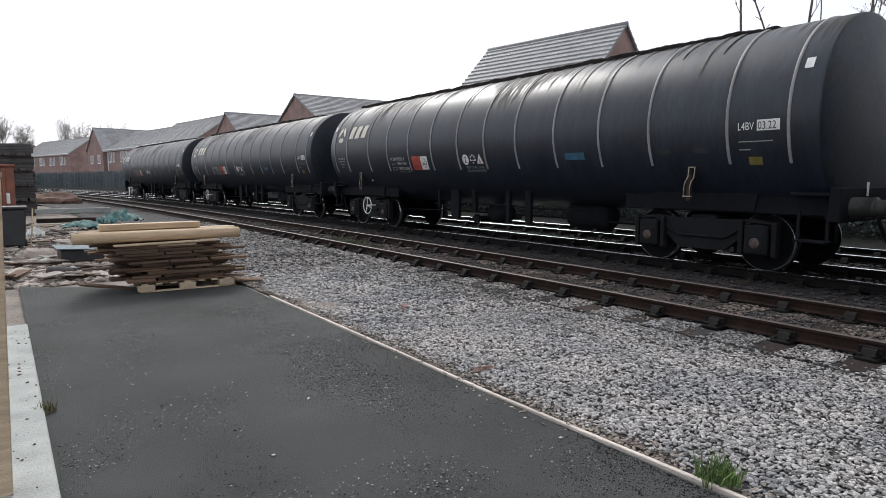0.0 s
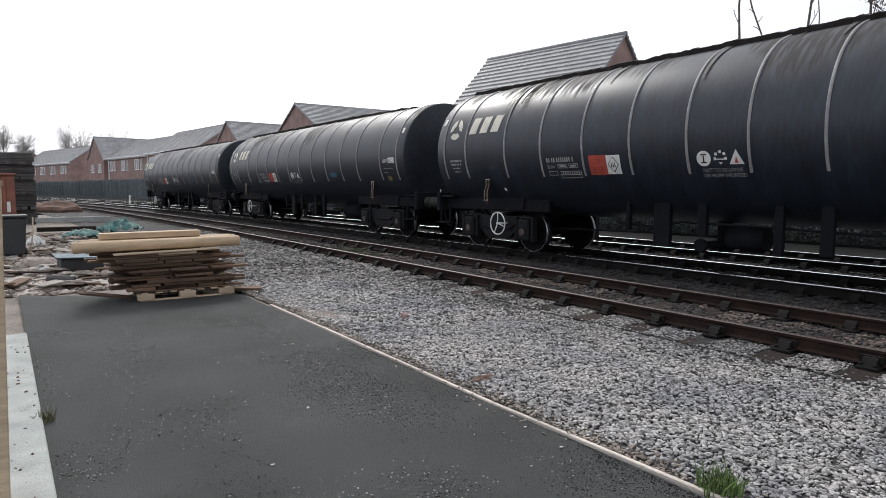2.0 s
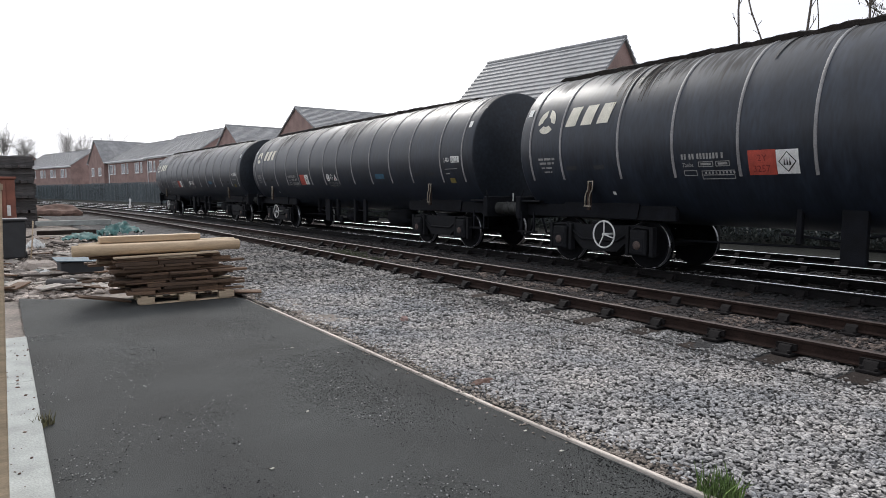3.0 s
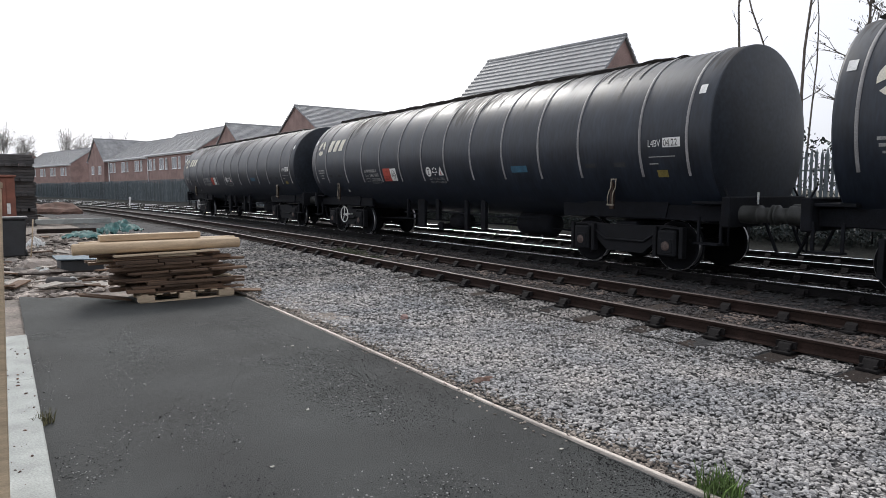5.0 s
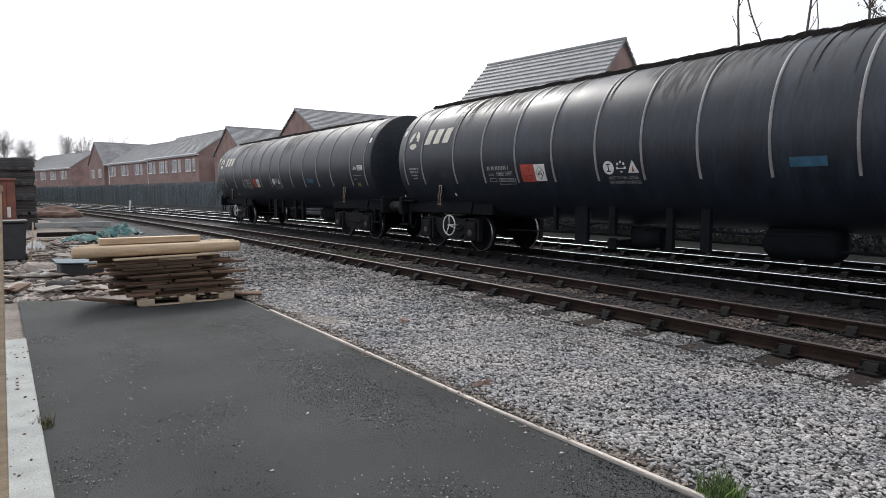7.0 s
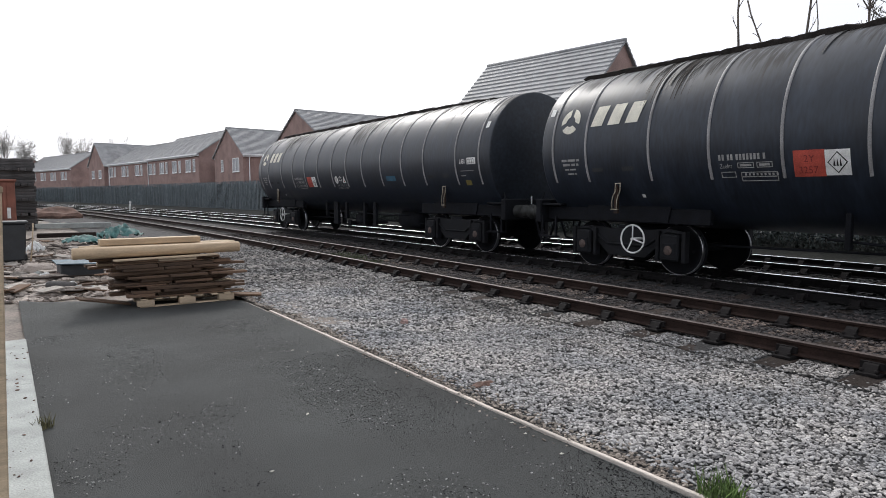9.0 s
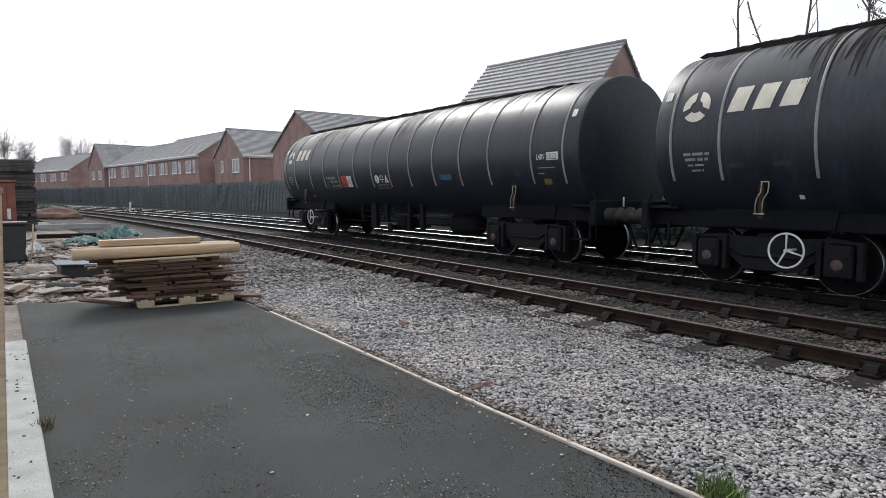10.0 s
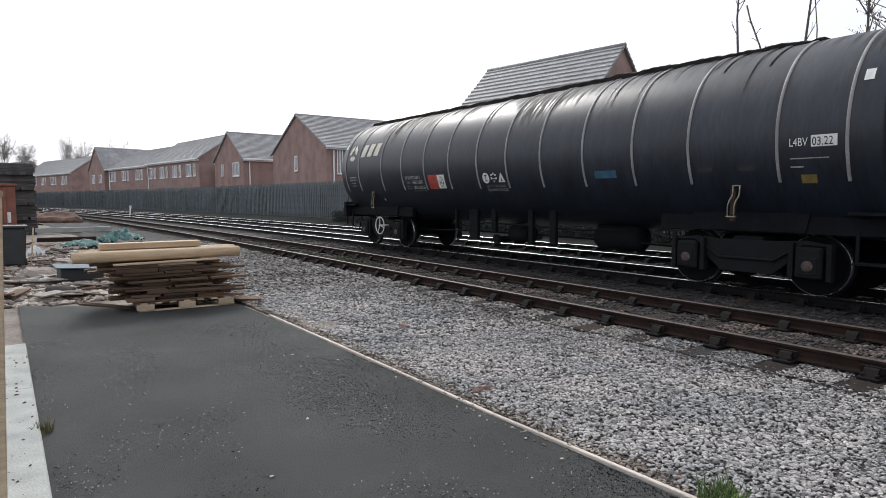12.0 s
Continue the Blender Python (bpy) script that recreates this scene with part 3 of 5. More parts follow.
        part("solebar", B(s * 0.95 - 0.06, s * 0.95 + 0.06, ENDS[-1] + 0.62, -4.0, 0.92, 1.20, 0.015), DARK, wg)
        # saddles under the tank
        for e in (-1, 1):
            bm = prism(bmesh.new(), [(PIVOTS[e] - 0.9, 0.95), (PIVOTS[e] + 0.9, 0.95), (PIVOTS[e] + 1.0, 1.42), (PIVOTS[e] - 1.0, 1.42)], 0.05,
                       Matrix(((0, 0, 1, s * 1.02 - 0.025), (1, 0, 0, 0), (0, 1, 0, 0), (0, 0, 0, 1))))
            part("saddle", bm, DARK, wg)
    for e in (-1, 1):
        part("headstock", B(-1.25, 1.25, ENDS[e] - e * 0.62 - 0.08, ENDS[e] - e * 0.62 + 0.08, 0.85, 1.35, 0.02), DARK, wg)
        part("end_platform", B(-1.2, 1.2, min(ENDS[e] - e * 1.26, ENDS[e] - e * 0.56), max(ENDS[e] - e * 1.26, ENDS[e] - e * 0.56), 1.22, 1.27, 0.01), DARK, wg)
        for s in (-1, 1):
            bm = lathe(bmesh.new(), [(0.18, 0), (0.18, 0.04), (0.145, 0.06), (0.148, 0.34), (0.155, 0.345), (0.155, 0.37), (0.12, 0.375), (0.12, 0.535), (0.155, 0.55), (0.165, 0.56), (0.16, 0.58), (0.001, 0.6)], 24)
            part("buffer", bm, BUFFER, wg, "greasy steel buffer", m=pose(s * 0.865, ENDS[e] - e * 0.60, 1.06, 0, 0, 0 if e > 0 else 180))
            bm = bmesh.new()
            tube(bm, [(s * 1.15, ENDS[e] - e * 0.61, 0.55), (s * 1.15, ENDS[e] - e * 0.61, 1.3), (s * 1.15, ENDS[e] - e * 0.71, 1.5)], 0.018, 6)
            part("hand_grip", bm, DARK, wg)
        bm = bmesh.new()
        tube(bm, [(0, ENDS[e] - e * 0.56, 1.02), (0, ENDS[e] - e * 0.26, 1.0), (0.02, ENDS[e] - e * 0.00, 0.82)], 0.035, 8)
        part("coupling", bm, DARK, wg)
        for k, x in enumerate((-0.45, 0.4)):
            bm = bmesh.new()
            tube(bm, [(x, ENDS[e] - e * 0.56, 0.95), (x, ENDS[e] - e * 0.36, 0.9), (x, ENDS[e] - e * 0.26, 0.65), (x, ENDS[e] - e * 0.16, 0.42), (x, ENDS[e] - e * 0.04, 0.40)], 0.028, 8)
            part("brake_hose", bm, DARK, wg)
        # short step ladder on the near corner
        bm = bmesh.new()
        box(bm, -1.32, -1.10, (ENDS[e] - e * 0.91) - 0.22, (ENDS[e] - e * 0.91) + 0.22, 0.55, 0.58)
        box(bm, -1.22, -1.18, (ENDS[e] - e * 0.91) - 0.22, (ENDS[e] - e * 0.91) - 0.18, 0.55, 1.0)
        box(bm, -1.22, -1.18, (ENDS[e] - e * 0.91) + 0.18, (ENDS[e] - e * 0.91) + 0.22, 0.55, 1.0)
        part("step", bm, DARK, wg)
    # gear between the bogies
    bm = lathe(bmesh.new(), [(0.001, -0.62), (0.2, -0.58), (0.27, -0.5), (0.27, 0.5), (0.2, 0.58), (0.001, 0.62)], 24)
    part("air_reservoir", bm, DARK, wg, m=pose(-0.35, -2.6, 0.66))
    for y, w, z0 in ((1.55, 0.34, 0.40), (0.75, 0.16, 0.62), (-0.55, 0.14, 0.40), (-1.25, 0.18, 0.45), (2.3, 0.08, 0.66)):
        part("hanger", B(-1.0, -0.9, y - w / 2, y + w / 2, z0, 1.35, 0.01), DARK, wg)
    part("brake_cylinder", cyl(bmesh.new(), (-0.6, -0.2, 0.62), (-0.6, 0.45, 0.62), 0.19, seg=20), DARK, wg)
    bm = bmesh.new()
    cyl(bm, (0.0, 0.9, 0.30), (0.0, 0.9, 1.0), 0.13, seg=16)
    cyl(bm, (-0.75, 0.9, 0.45), (0.75, 0.9, 0.45), 0.07, seg=12)
    cyl(bm, (-0.80, 0.9, 0.45), (-0.72, 0.9, 0.45), 0.12, seg=12)
    part("discharge_valve", bm, DARK, wg)
    bm = bmesh.new()
    tube(bm, [(-0.9, 2.6, 0.80), (-0.9, 1.7, 0.74), (-0.9, 1.2, 0.86), (-0.9, -0.3, 0.84), (-0.9, -1.8, 0.80), (-0.9, -3.2, 0.84)], 0.022, 6)
    part("brake_pipe", bm, DARK, wg)
    bm = bmesh.new()
    tube(bm, [(-0.5, -4.8, 0.55), (-0.5, -2.0, 0.6), (-0.5, 2.0, 0.6), (-0.5, 4.8, 0.55)], 0.022, 6)
    part("brake_rod", bm, DARK, wg)
    # handbrake wheel with three spokes
    bm = lathe(bmesh.new(), [(0.255 + 0.016 * math.cos(a * 0.785), 0.016 * math.sin(a * 0.785)) for a in range(8)], 36, "X", closed=True)
    hw = part("handbrake_wheel", bm, WHITE, wg, "white-painted handbrake wheel", m=pose(-1.36, 5.72, 0.64))
    bm = bmesh.new()
    for th in (1.57, 3.4, 5.2):
        cyl(bm, (0, 0, 0), (0, 0.25 * math.cos(th), 0.25 * math.sin(th)), 0.014, seg=6)
    cyl(bm, (-0.03, 0, 0), (0.3, 0, 0), 0.025, seg=8)
    part("spokes", bm, WHITE, hw)
    # bent hand rails over each bogie
    for y in (6.10, -5.58):
        for dy in (-0.055, 0.055):
            bm = bmesh.new()
            tube(bm, [(-1.40, y + dy - 0.05, 1.66), (-1.40, y + dy - 0.05, 1.58), (-1.39, y + dy - 0.035, 1.50), (-1.38, y + dy + 0.02, 1.42), (-1.37, y + dy + 0.05, 1.34), (-1.36, y + dy + 0.055, 1.18)], 0.011, 6)
            part("hand_rail", bm, HANDRAIL, wg, "worn pale bent hand rail")
        part("rail_post", B(-1.355, -1.30, y - 0.01, y + 0.075, 1.10, 1.70, 0.006), RUSTY, wg, "rusty brown flat post behind the hand rail")
        part("hand_rail_top", B(-1.41, -1.385, y - 0.115, y + 0.015, 1.652, 1.668), HANDRAIL, wg)
        part("hand_rail_foot", B(-1.375, -1.345, y - 0.03, y + 0.13, 1.165, 1.185), HANDRAIL, wg)
    part("lamp_iron", B(-0.43, -0.40, ENDS[-1] + 0.52, ENDS[-1] + 0.545, 1.22, 1.42, 0.002), WHITE, wg, "white-painted lamp iron")
    # ---- markings ----
    def mark(bm, material, label, lift=0.006):
        seen, pieces = set(), 0
        for v in bm.verts:
            if v not in seen:
                pieces += 1
                todo = [v]
                while todo:
                    w = todo.pop()
                    if w not in seen:
                        seen.add(w)
                        todo += [e.other_vert(w) for e in w.link_edges]
        return part("marking", on_shell(bm, lift), material, tank, label, kind="stuff" if pieces > 1 else "")
    u = lambda y: -y
    bm = rect(bmesh.new(), u(2.85), u(2.45), 1.72, 2.07)
    mark(bm, ORANGE, "faded orange hazard panel")
    mark(frame_rect(bmesh.new(), u(2.86), u(2.44), 1.71, 2.08), ORANGE, "orange panel edge", 0.010)
    mark(rect(bmesh.new(), u(2.44), u(2.12), 1.72, 2.07), WHITE, "white hazard placard")
    cx, cy = u(2.28), 1.895
    mark(flat(bmesh.new(), [(cx - 0.13, cy), (cx, cy - 0.15), (cx + 0.13, cy), (cx, cy + 0.15)]), OIL, "black hazard diamond", 0.010)
    mark(flat(bmesh.new(), [(cx - 0.112, cy), (cx, cy - 0.13), (cx + 0.112, cy), (cx, cy + 0.13)]), WHITE, "white diamond field", 0.014)
    bm = bmesh.new()
    for k in range(3):
        flat(bm, [(cx - 0.055 + 0.04 * k, cy - 0.05), (cx - 0.025 + 0.04 * k, cy - 0.05), (cx - 0.04 + 0.04 * k, cy + 0.06)], cut=2)
    mark(bm, OIL, "black flame sign", 0.018)
    mark(words("2Y", u(2.72), 1.915, 0.14, 0.95), FADED, "faded code on the hazard panel", 0.010)
    mark(words("3257", u(2.80), 1.755, 0.14, 0.95), FADED, "faded number on the hazard panel", 0.010)
    # three round and triangular signs with a warning
    def disc(cx, cy, r, n=20):
        return [(cx + r * math.cos(2 * math.pi * k / n), cy + r * math.sin(2 * math.pi * k / n)) for k in range(n)]
    c1 = u(0.45)
    mark(flat(bmesh.new(), disc(c1, 1.935, 0.125)), WHITE, "white round sign")
    bm = bmesh.new()
    rect(bm, c1 - 0.012, c1 + 0.012, 1.86, 1.98, 2)
    rect(bm, c1 - 0.05, c1 + 0.05, 1.86, 1.88, 1)
    rect(bm, c1 - 0.05, c1 + 0.05, 1.985, 2.005, 1)
    mark(bm, OIL, "dark pictogram", 0.010)
    c2 = u(0.165)
    bm = bmesh.new()
    for k in range(5):
        th = radians(-10 + 50 * k)
        rect(bm, c2 + 0.09 * math.cos(th) - 0.022, c2 + 0.09 * math.cos(th) + 0.022, 1.94 + 0.09 * math.sin(th) - 0.022, 1.94 + 0.09 * math.sin(th) + 0.022, 1)
    rect(bm, c2 - 0.07, c2 + 0.07, 1.905, 1.925, 1)
    flat(bm, [(c2 - 0.035, 1.87), (c2, 1.83), (c2 + 0.035, 1.87)], cut=2)
    mark(bm, WHITE, "white star sign")
    c3 = u(-0.10)
    mark(flat(bmesh.new(), [(c3 - 0.12, 1.83), (c3 + 0.12, 1.83), (c3, 2.06)]), WHITE, "white triangular sign")
    mark(flat(bmesh.new(), [(c3 - 0.03, 1.85), (c3 + 0.03, 1.85), (c3, 1.96)]), ORANGE, "red pictogram", 0.010)
    mark(words("NOT TO BE LOOSE", u(0.49), 1.72, 0.08, 0.98), GREYPAINT, "white stencilled warning")
    mark(words("OR HUMP SHUNTED", u(0.49), 1.635, 0.08, 0.98), GREYPAINT, "white stencilled warning")
    # running number and data, as bars
    bm = bmesh.new()
    x = u(4.0)
    for n in (2, 2, 7, 1):
        for _ in range(n):
            rect(bm, x, x + 0.036, 1.985, 2.075, 3)
            x += 0.056
        x += 0.03
    mark(bm, GREYPAINT, "white running number bars")
    mark(words("Zaefns", u(3.99), 1.865, 0.095, 0.80), GREYPAINT, "white stencilled wagon code")
    bm = frame_rect(bmesh.new(), u(3.70), u(3.44), 1.86, 1.945)
    frame_rect(bm, u(3.40), u(3.16), 1.86, 1.945)
    frame_rect(bm, u(3.98), u(3.74), 1.72, 1.81)
    frame_rect(bm, u(3.66), u(3.10), 1.66, 1.80)
    rect(bm, u(3.64), u(3.12), 1.72, 1.735, 1)
    for k in range(9):
        rect(bm, u(3.60) + 0.06 * k, u(3.60) + 0.06 * k + 0.03, 1.745, 1.78, 1)
    rect(bm, u(3.66), u(3.48), 1.885, 1.92, 1)
    rect(bm, u(3.36), u(3.20), 1.885, 1.92, 1)
    mark(bm, GREYPAINT, "white framed data boxes")
    # owner's emblem: three curved segments, then three slanted blocks
    bm = bmesh.new()
    cx, cy = u(7.19), 2.89
    for a0, a1 in ((100, 195), (220, 320), (345, 440)):
        n = 5
        ring = [(cx + 0.24 * math.cos(radians(a0 + (a1 - a0) * k / n)), cy + 0.25 * math.sin(radians(a0 + (a1 - a0) * k / n))) for k in range(n + 1)]
        inn = [(cx + 0.11 * math.cos(radians(a0 + 10 + (a1 - a0 - 20) * k / n)), cy + 0.10 * math.sin(radians(a0 + 10 + (a1 - a0 - 20) * k / n))) for k in range(n + 1)]
        for k in range(n):
            flat(bm, [ring[k], ring[k + 1], inn[k + 1], inn[k]], cut=2)
    mark(bm, CREAM, "cream emblem of three curved segments")
    bm = bmesh.new()
    for y0 in (6.64, 6.24, 5.84):
        poly = [(u(y0), 2.74), (u(y0 - 0.27), 2.74), (u(y0 - 0.36), 3.12), (u(y0 - 0.09), 3.12)]
        flat(bm, poly, cut=5)
    mark(bm, CREAM, "cream slanted blocks of the owner's mark")
    mark(rect(bmesh.new(), u(5.62), u(5.55), 1.40, 1.46, 2), WHITE, "small white tag")
    mark(rect(bmesh.new(), u(7.82), u(7.70), 3.05, 3.20), WHITE, "small white plate")
    mark(rect(bmesh.new(), u(-7.34), u(-7.46), 3.02, 3.17), WHITE, "small white plate")
    bm = bmesh.new()
    for k, (a, c) in enumerate(((7.36, 6.90), (7.34, 6.93), (7.30, 6.97), (7.24, 7.02))):
        x, n = u(a), 0
        while x < u(c) - 0.02:
            w = min((0.13, 0.19, 0.10, 0.16)[(n + k) % 4], u(c) - x)
            rect(bm, x, x + w, 2.10 - 0.085 * k, (2.145 if k < 2 else 2.13) - 0.085 * k, 1)
            x += w + 0.03
            n += 1
    mark(bm, GREYPAINT, "grey lines of small writing")
    # test date
    mark(words("L4BV", u(-6.47), 2.20, 0.165, 0.72), WHITE, "white stencilled code")
    mark(rect(bmesh.new(), u(-6.77), u(-7.11), 2.18, 2.34), WHITE, "white date panel")
    mark(words(date, u(-6.785), 2.20, 0.165, 0.76), OIL, "black test date", 0.012)
    bm = bmesh.new()
    rect(bm, u(-6.48), u(-7.0), 2.02, 2.035, 1)
    rect(bm, u(-6.48), u(-6.66), 1.9, 1.92, 1)
    mark(bm, GREYPAINT, "faded small writing")
    mark(rect(bmesh.new(), u(-6.61), u(-6.82), 1.68, 1.80), YELLOW, "small yellow panel")
    mark(rect(bmesh.new(), u(-2.84), u(-3.35), 1.84, 1.98), BLUE, "blue panel")
    for y in (5.9, 6.6, -5.0, -5.7):
        mark(rect(bmesh.new(), u(y), u(y) + 0.26, 1.88, 1.96, 2), BIN, "small grey plate")
    # bitumen runs from the lids
    rnd = random.Random(5)
    bm = bmesh.new()
    for y0, spread, n in ((5.4, 0.75, 30), (-3.2, 2.0, 26), (-5.6, 1.0, 14), (3.2, 0.8, 6), (0.5, 1.5, 5)):
        for k in range(n):
            y = y0 + rnd.uniform(-spread, spread)
            top = CZ + R * 0.985
            low = CZ + R * rnd.uniform(0.35, 0.93) if abs(y - y0) < 0.4 * spread else CZ + R * rnd.uniform(0.7, 0.95)
            w = rnd.uniform(0.006, 0.024) if k % 6 else rnd.uniform(0.03, 0.08)
            flat(bm, [(u(y) - w, top), (u(y) - w * 0.4, low), (u(y) + w * 0.2, low), (u(y) + w, top)], cut=12)
    tagged(mark(bm, OIL, "black bitumen runs down the tank", 0.016), kind="stuff")
    bm = bmesh.new()
    for k in range(44):
        y = 5.05 + rnd.gauss(0, 0.30)
        w = rnd.uniform(0.006, 0.030)
        low = CZ + R * rnd.uniform(0.42, 0.9)
        flat(bm, [(u(y) - w, CZ + R * 0.985), (u(y) - w * 0.25, low), (u(y) + w * 0.15, low + 0.01), (u(y) + w, CZ + R * 0.985)], cut=12)
    tagged(mark(bm, CRUST, "dull brown smear of dried bitumen", 0.011), kind="stuff")
    for e in (-1, 1):
        bogie(wg, PIVOTS[e])
        for q in (-1, 1):
            wheelset(wg, PIVOTS[e] + q * WB / 2)
    return wg

# ---- houses beyond the fence ----
def window(house, wall_m, u, z0, w, h, panes=2):
    """A white window in a wall; wall_m: u along the wall, outward = +y."""
    win = new("window")
    win.parent = house
    win.matrix_basis = wall_m @ pose(u, 0, z0)
    bm = bmesh.new()
    fw = 0.07
    box(bm, 0, w, -0.03, 0.05, 0, fw)
    box(bm, 0, w, -0.03, 0.05, h - fw, h)
    for k in range(panes + 1):
        x = (w - fw) * k / panes
        box(bm, x, x + fw, -0.03, 0.048, fw, h - fw)
    box(bm, -0.06, w + 0.06, 0.0, 0.09, -0.06, 0.0)
    part("window_frame", bm, UPVC, win)
    part("pane", B(fw / 2, w - fw / 2, 0.004, 0.016, fw / 2, h - fw / 2), GLASS, win)


def house(name, label, x, y, rz, length, depth, eave, ridge, wins=(), gable_wins=(), rows=22, verge=0.15):
    """Ridge along local x from 0 to length; the front wall lies on local y = 0 and faces -y; the gable at x = 0 faces -x."""
    h = thing("house", label, "house", "brick houses", m=pose(x, y, -0.1, 0, 0, rz))
    bm = bmesh.new()
    box(bm, 0, length, 0, depth, 0, eave)
    part("wall", bm, BRICK, h)
    for xx in (0.0, length - 0.25):
        part("gable", prism(bmesh.new(), [(0, eave), (depth, eave), (depth / 2, ridge - 0.06)], 0.25, Matrix(((0, 0, 1, xx), (1, 0, 0, 0), (0, 1, 0, 0), (0, 0, 0, 1)))), BRICK, h)
    # tiled slopes in overlapping courses
    for s in (0, 1):
        bm = bmesh.new()
        up = []
        for k in range(rows):
            a, b = k / rows, (k + 1) / rows
            up += [(-0.3 + (depth / 2 + 0.3) * a, eave - 0.12 + (ridge - eave + 0.12) * a + 0.085), (-0.3 + (depth / 2 + 0.3) * b, eave - 0.12 + (ridge - eave + 0.12) * b + 0.015)]
        q = up + [(depth / 2, ridge - 0.09), (-0.3, eave - 0.21)]
        if s:
            q = [(depth - p, z) for p, z in q]
        lo = [bm.verts.new((-verge, p, z)) for p, z in q]
        hi = [bm.verts.new((length + verge, p, z)) for p, z in q]
        bm.faces.new(lo)
        bm.faces.new(hi[::-1])
        for j in range(len(q)):
            bm.faces.new((lo[j], hi[j], hi[(j + 1) % len(q)], lo[(j + 1) % len(q)]))
        bmesh.ops.recalc_face_normals(bm, faces=bm.faces[:])
        part("roof", bm, TILE, h)
    part("ridge_tile", cyl(bmesh.new(), (-verge, depth / 2, ridge), (length + verge, depth / 2, ridge), 0.11, seg=10), TILE, h)
    for yy in (-0.34, depth + 0.22):
        part("gutter", B(-verge, length + verge, yy, yy + 0.12, eave - 0.2, eave - 0.05, 0.02), UPVC, h)
        part("fascia", B(0, length, yy + (0.12 if yy < 0 else -0.3), yy + (0.34 if yy < 0 else 0.0), eave - 0.3, eave - 0.14), UPVC, h)
    part("downpipe", cyl(bmesh.new(), (0.6, -0.09, 0), (0.6, -0.09, eave - 0.15), 0.05, seg=10), UPVC, h)
    for u, z, w, hh in wins:
        window(h, pose(u + w, 0, 0, 0, 0, 180), 0, z, w, hh)
    for u, z, w, hh in gable_wins:
        window(h, pose(0, u, 0, 0, 0, 90), 0, z, w, hh)
    return h


def terrace_wins(length, n, z=4.15):
    out = []
    step = length / n
    for k in range(n):
        out += [(k * step + 0.5, z, 1.5, 1.35), (k * step + 2.6, z, 0.6, 1.35), (k * step + 0.8, 0.9, 1.6, 1.3)]
    return out


# ridge along the tracks, gable towards the camera (rz 90 turns local x to +y, the front to +x, so the back slope faces the tracks)
house("house", "brick house with a steep grey tiled roof", 28.27, 20.62, 99.6, 8.4, 7.2, 5.3, 9.02, rows=16)
house("house", "brick house with its gable towards the tracks and a tiled roof", 20.5, 44.5, 0, 13.0, 11.4, 5.75, 8.66,
      wins=[(0.9, 3.6, 0.5, 2.0), (2.2, 3.7, 1.2, 1.2)], gable_wins=[(5.6, 4.0, 0.65, 1.25)])
house("house", "brick house with white windows in its gable", 19.35, 60.9, 4, 12.0, 7.9, 5.6, 8.35,
      gable_wins=[(5.3, 4.0, 0.6, 1.2), (1.0, 3.9, 1.7, 1.35)])
def along(y0, y1, setback, depth):
    """Place of a terrace whose front faces the tracks."""
    x0, x1 = 20.9 + setback + off(y0), 20.9 + setback + off(y1)
    ang = math.degrees(math.atan2(x0 - x1, y1 - y0))
    return x1, y1, -90 + ang, math.hypot(x1 - x0, y1 - y0)


for y0, y1, e, r, n, sb in ((71.0, 88.0, 6.1, 8.9, 4, 0.0), (88.1, 104.0, 6.0, 8.6, 3, 0.2), (124.0, 150.0, 6.1, 9.0, 5, 1.0), (160.0, 190.0, 6.2, 9.6, 5, 2.0)):
    x, y, rz, ln = along(y0, y1, sb, 8)
    house("house", "terrace of brick houses with white windows under a grey roof", x, y, rz, ln, 8.0, e, r, wins=terrace_wins(ln, n), gable_wins=[])
house("house", "far brick house with a hipped grey roof beyond the yard", -6.0, 190.0, 10, 16.0, 9.0, 6.2, 10.2, wins=terrace_wins(16, 3))

house("house", "brick house with its gable towards the tracks at the terrace end", 20.6 + off(104.3), 104.3, 10, 9.0, 7.2, 6.0, 9.3, gable_wins=[(1.2, 4.0, 1.2, 1.2), (4.4, 4.0, 1.2, 1.2)])

# ---- steel palisade fence behind the tracks ----
fence = thing("fence", "dark weathered steel palisade fence behind the tracks", "fence", kind="structure")
FX = 17.3
pale_v, pale_f = [], []
y, i = 2.0, 0
PALE = mesh_of("pale", prism(bmesh.new(), [(-0.033, 0), (0.033, 0), (0.033, 2.5), (0.0, 2.66), (-0.033, 2.5)], 0.03, Matrix(((0, 0, 1, 0), (1, 0, 0, 0), (0, 1, 0, 0), (0, 0, 0, 1)))), FENCE)
pv = [v.co.copy() for v in PALE.vertices]
pf = [tuple(p.vertices) for p in PALE.polygons]
near_count = 0
while y < 130:
    jx, jz = 0.01 * math.sin(i * 3.1), 0.03 * math.sin(i * 1.7)
    if 8 < y < 46 and near_count < 290:
        ob = new("pale", PALE)
        ob.parent = fence
        ob.matrix_basis = pose(FX + off(y) + jx, y, 0.0 + jz, 0, 0, heading(y))
        near_count += 1
    else:
        k = len(pale_v)
        pale_v += [(v.x + FX + off(y) + jx, v.y + y, v.z + jz) for v in pv]
        pale_f += [tuple(k + q for q in f) for f in pf]
    y += 0.13
    i += 1
ob = new("far_pales", raw("far_pales", pale_v, pale_f, FENCE))
ob.parent = fence
tagged(ob, kind="stuff")
y = 2.0
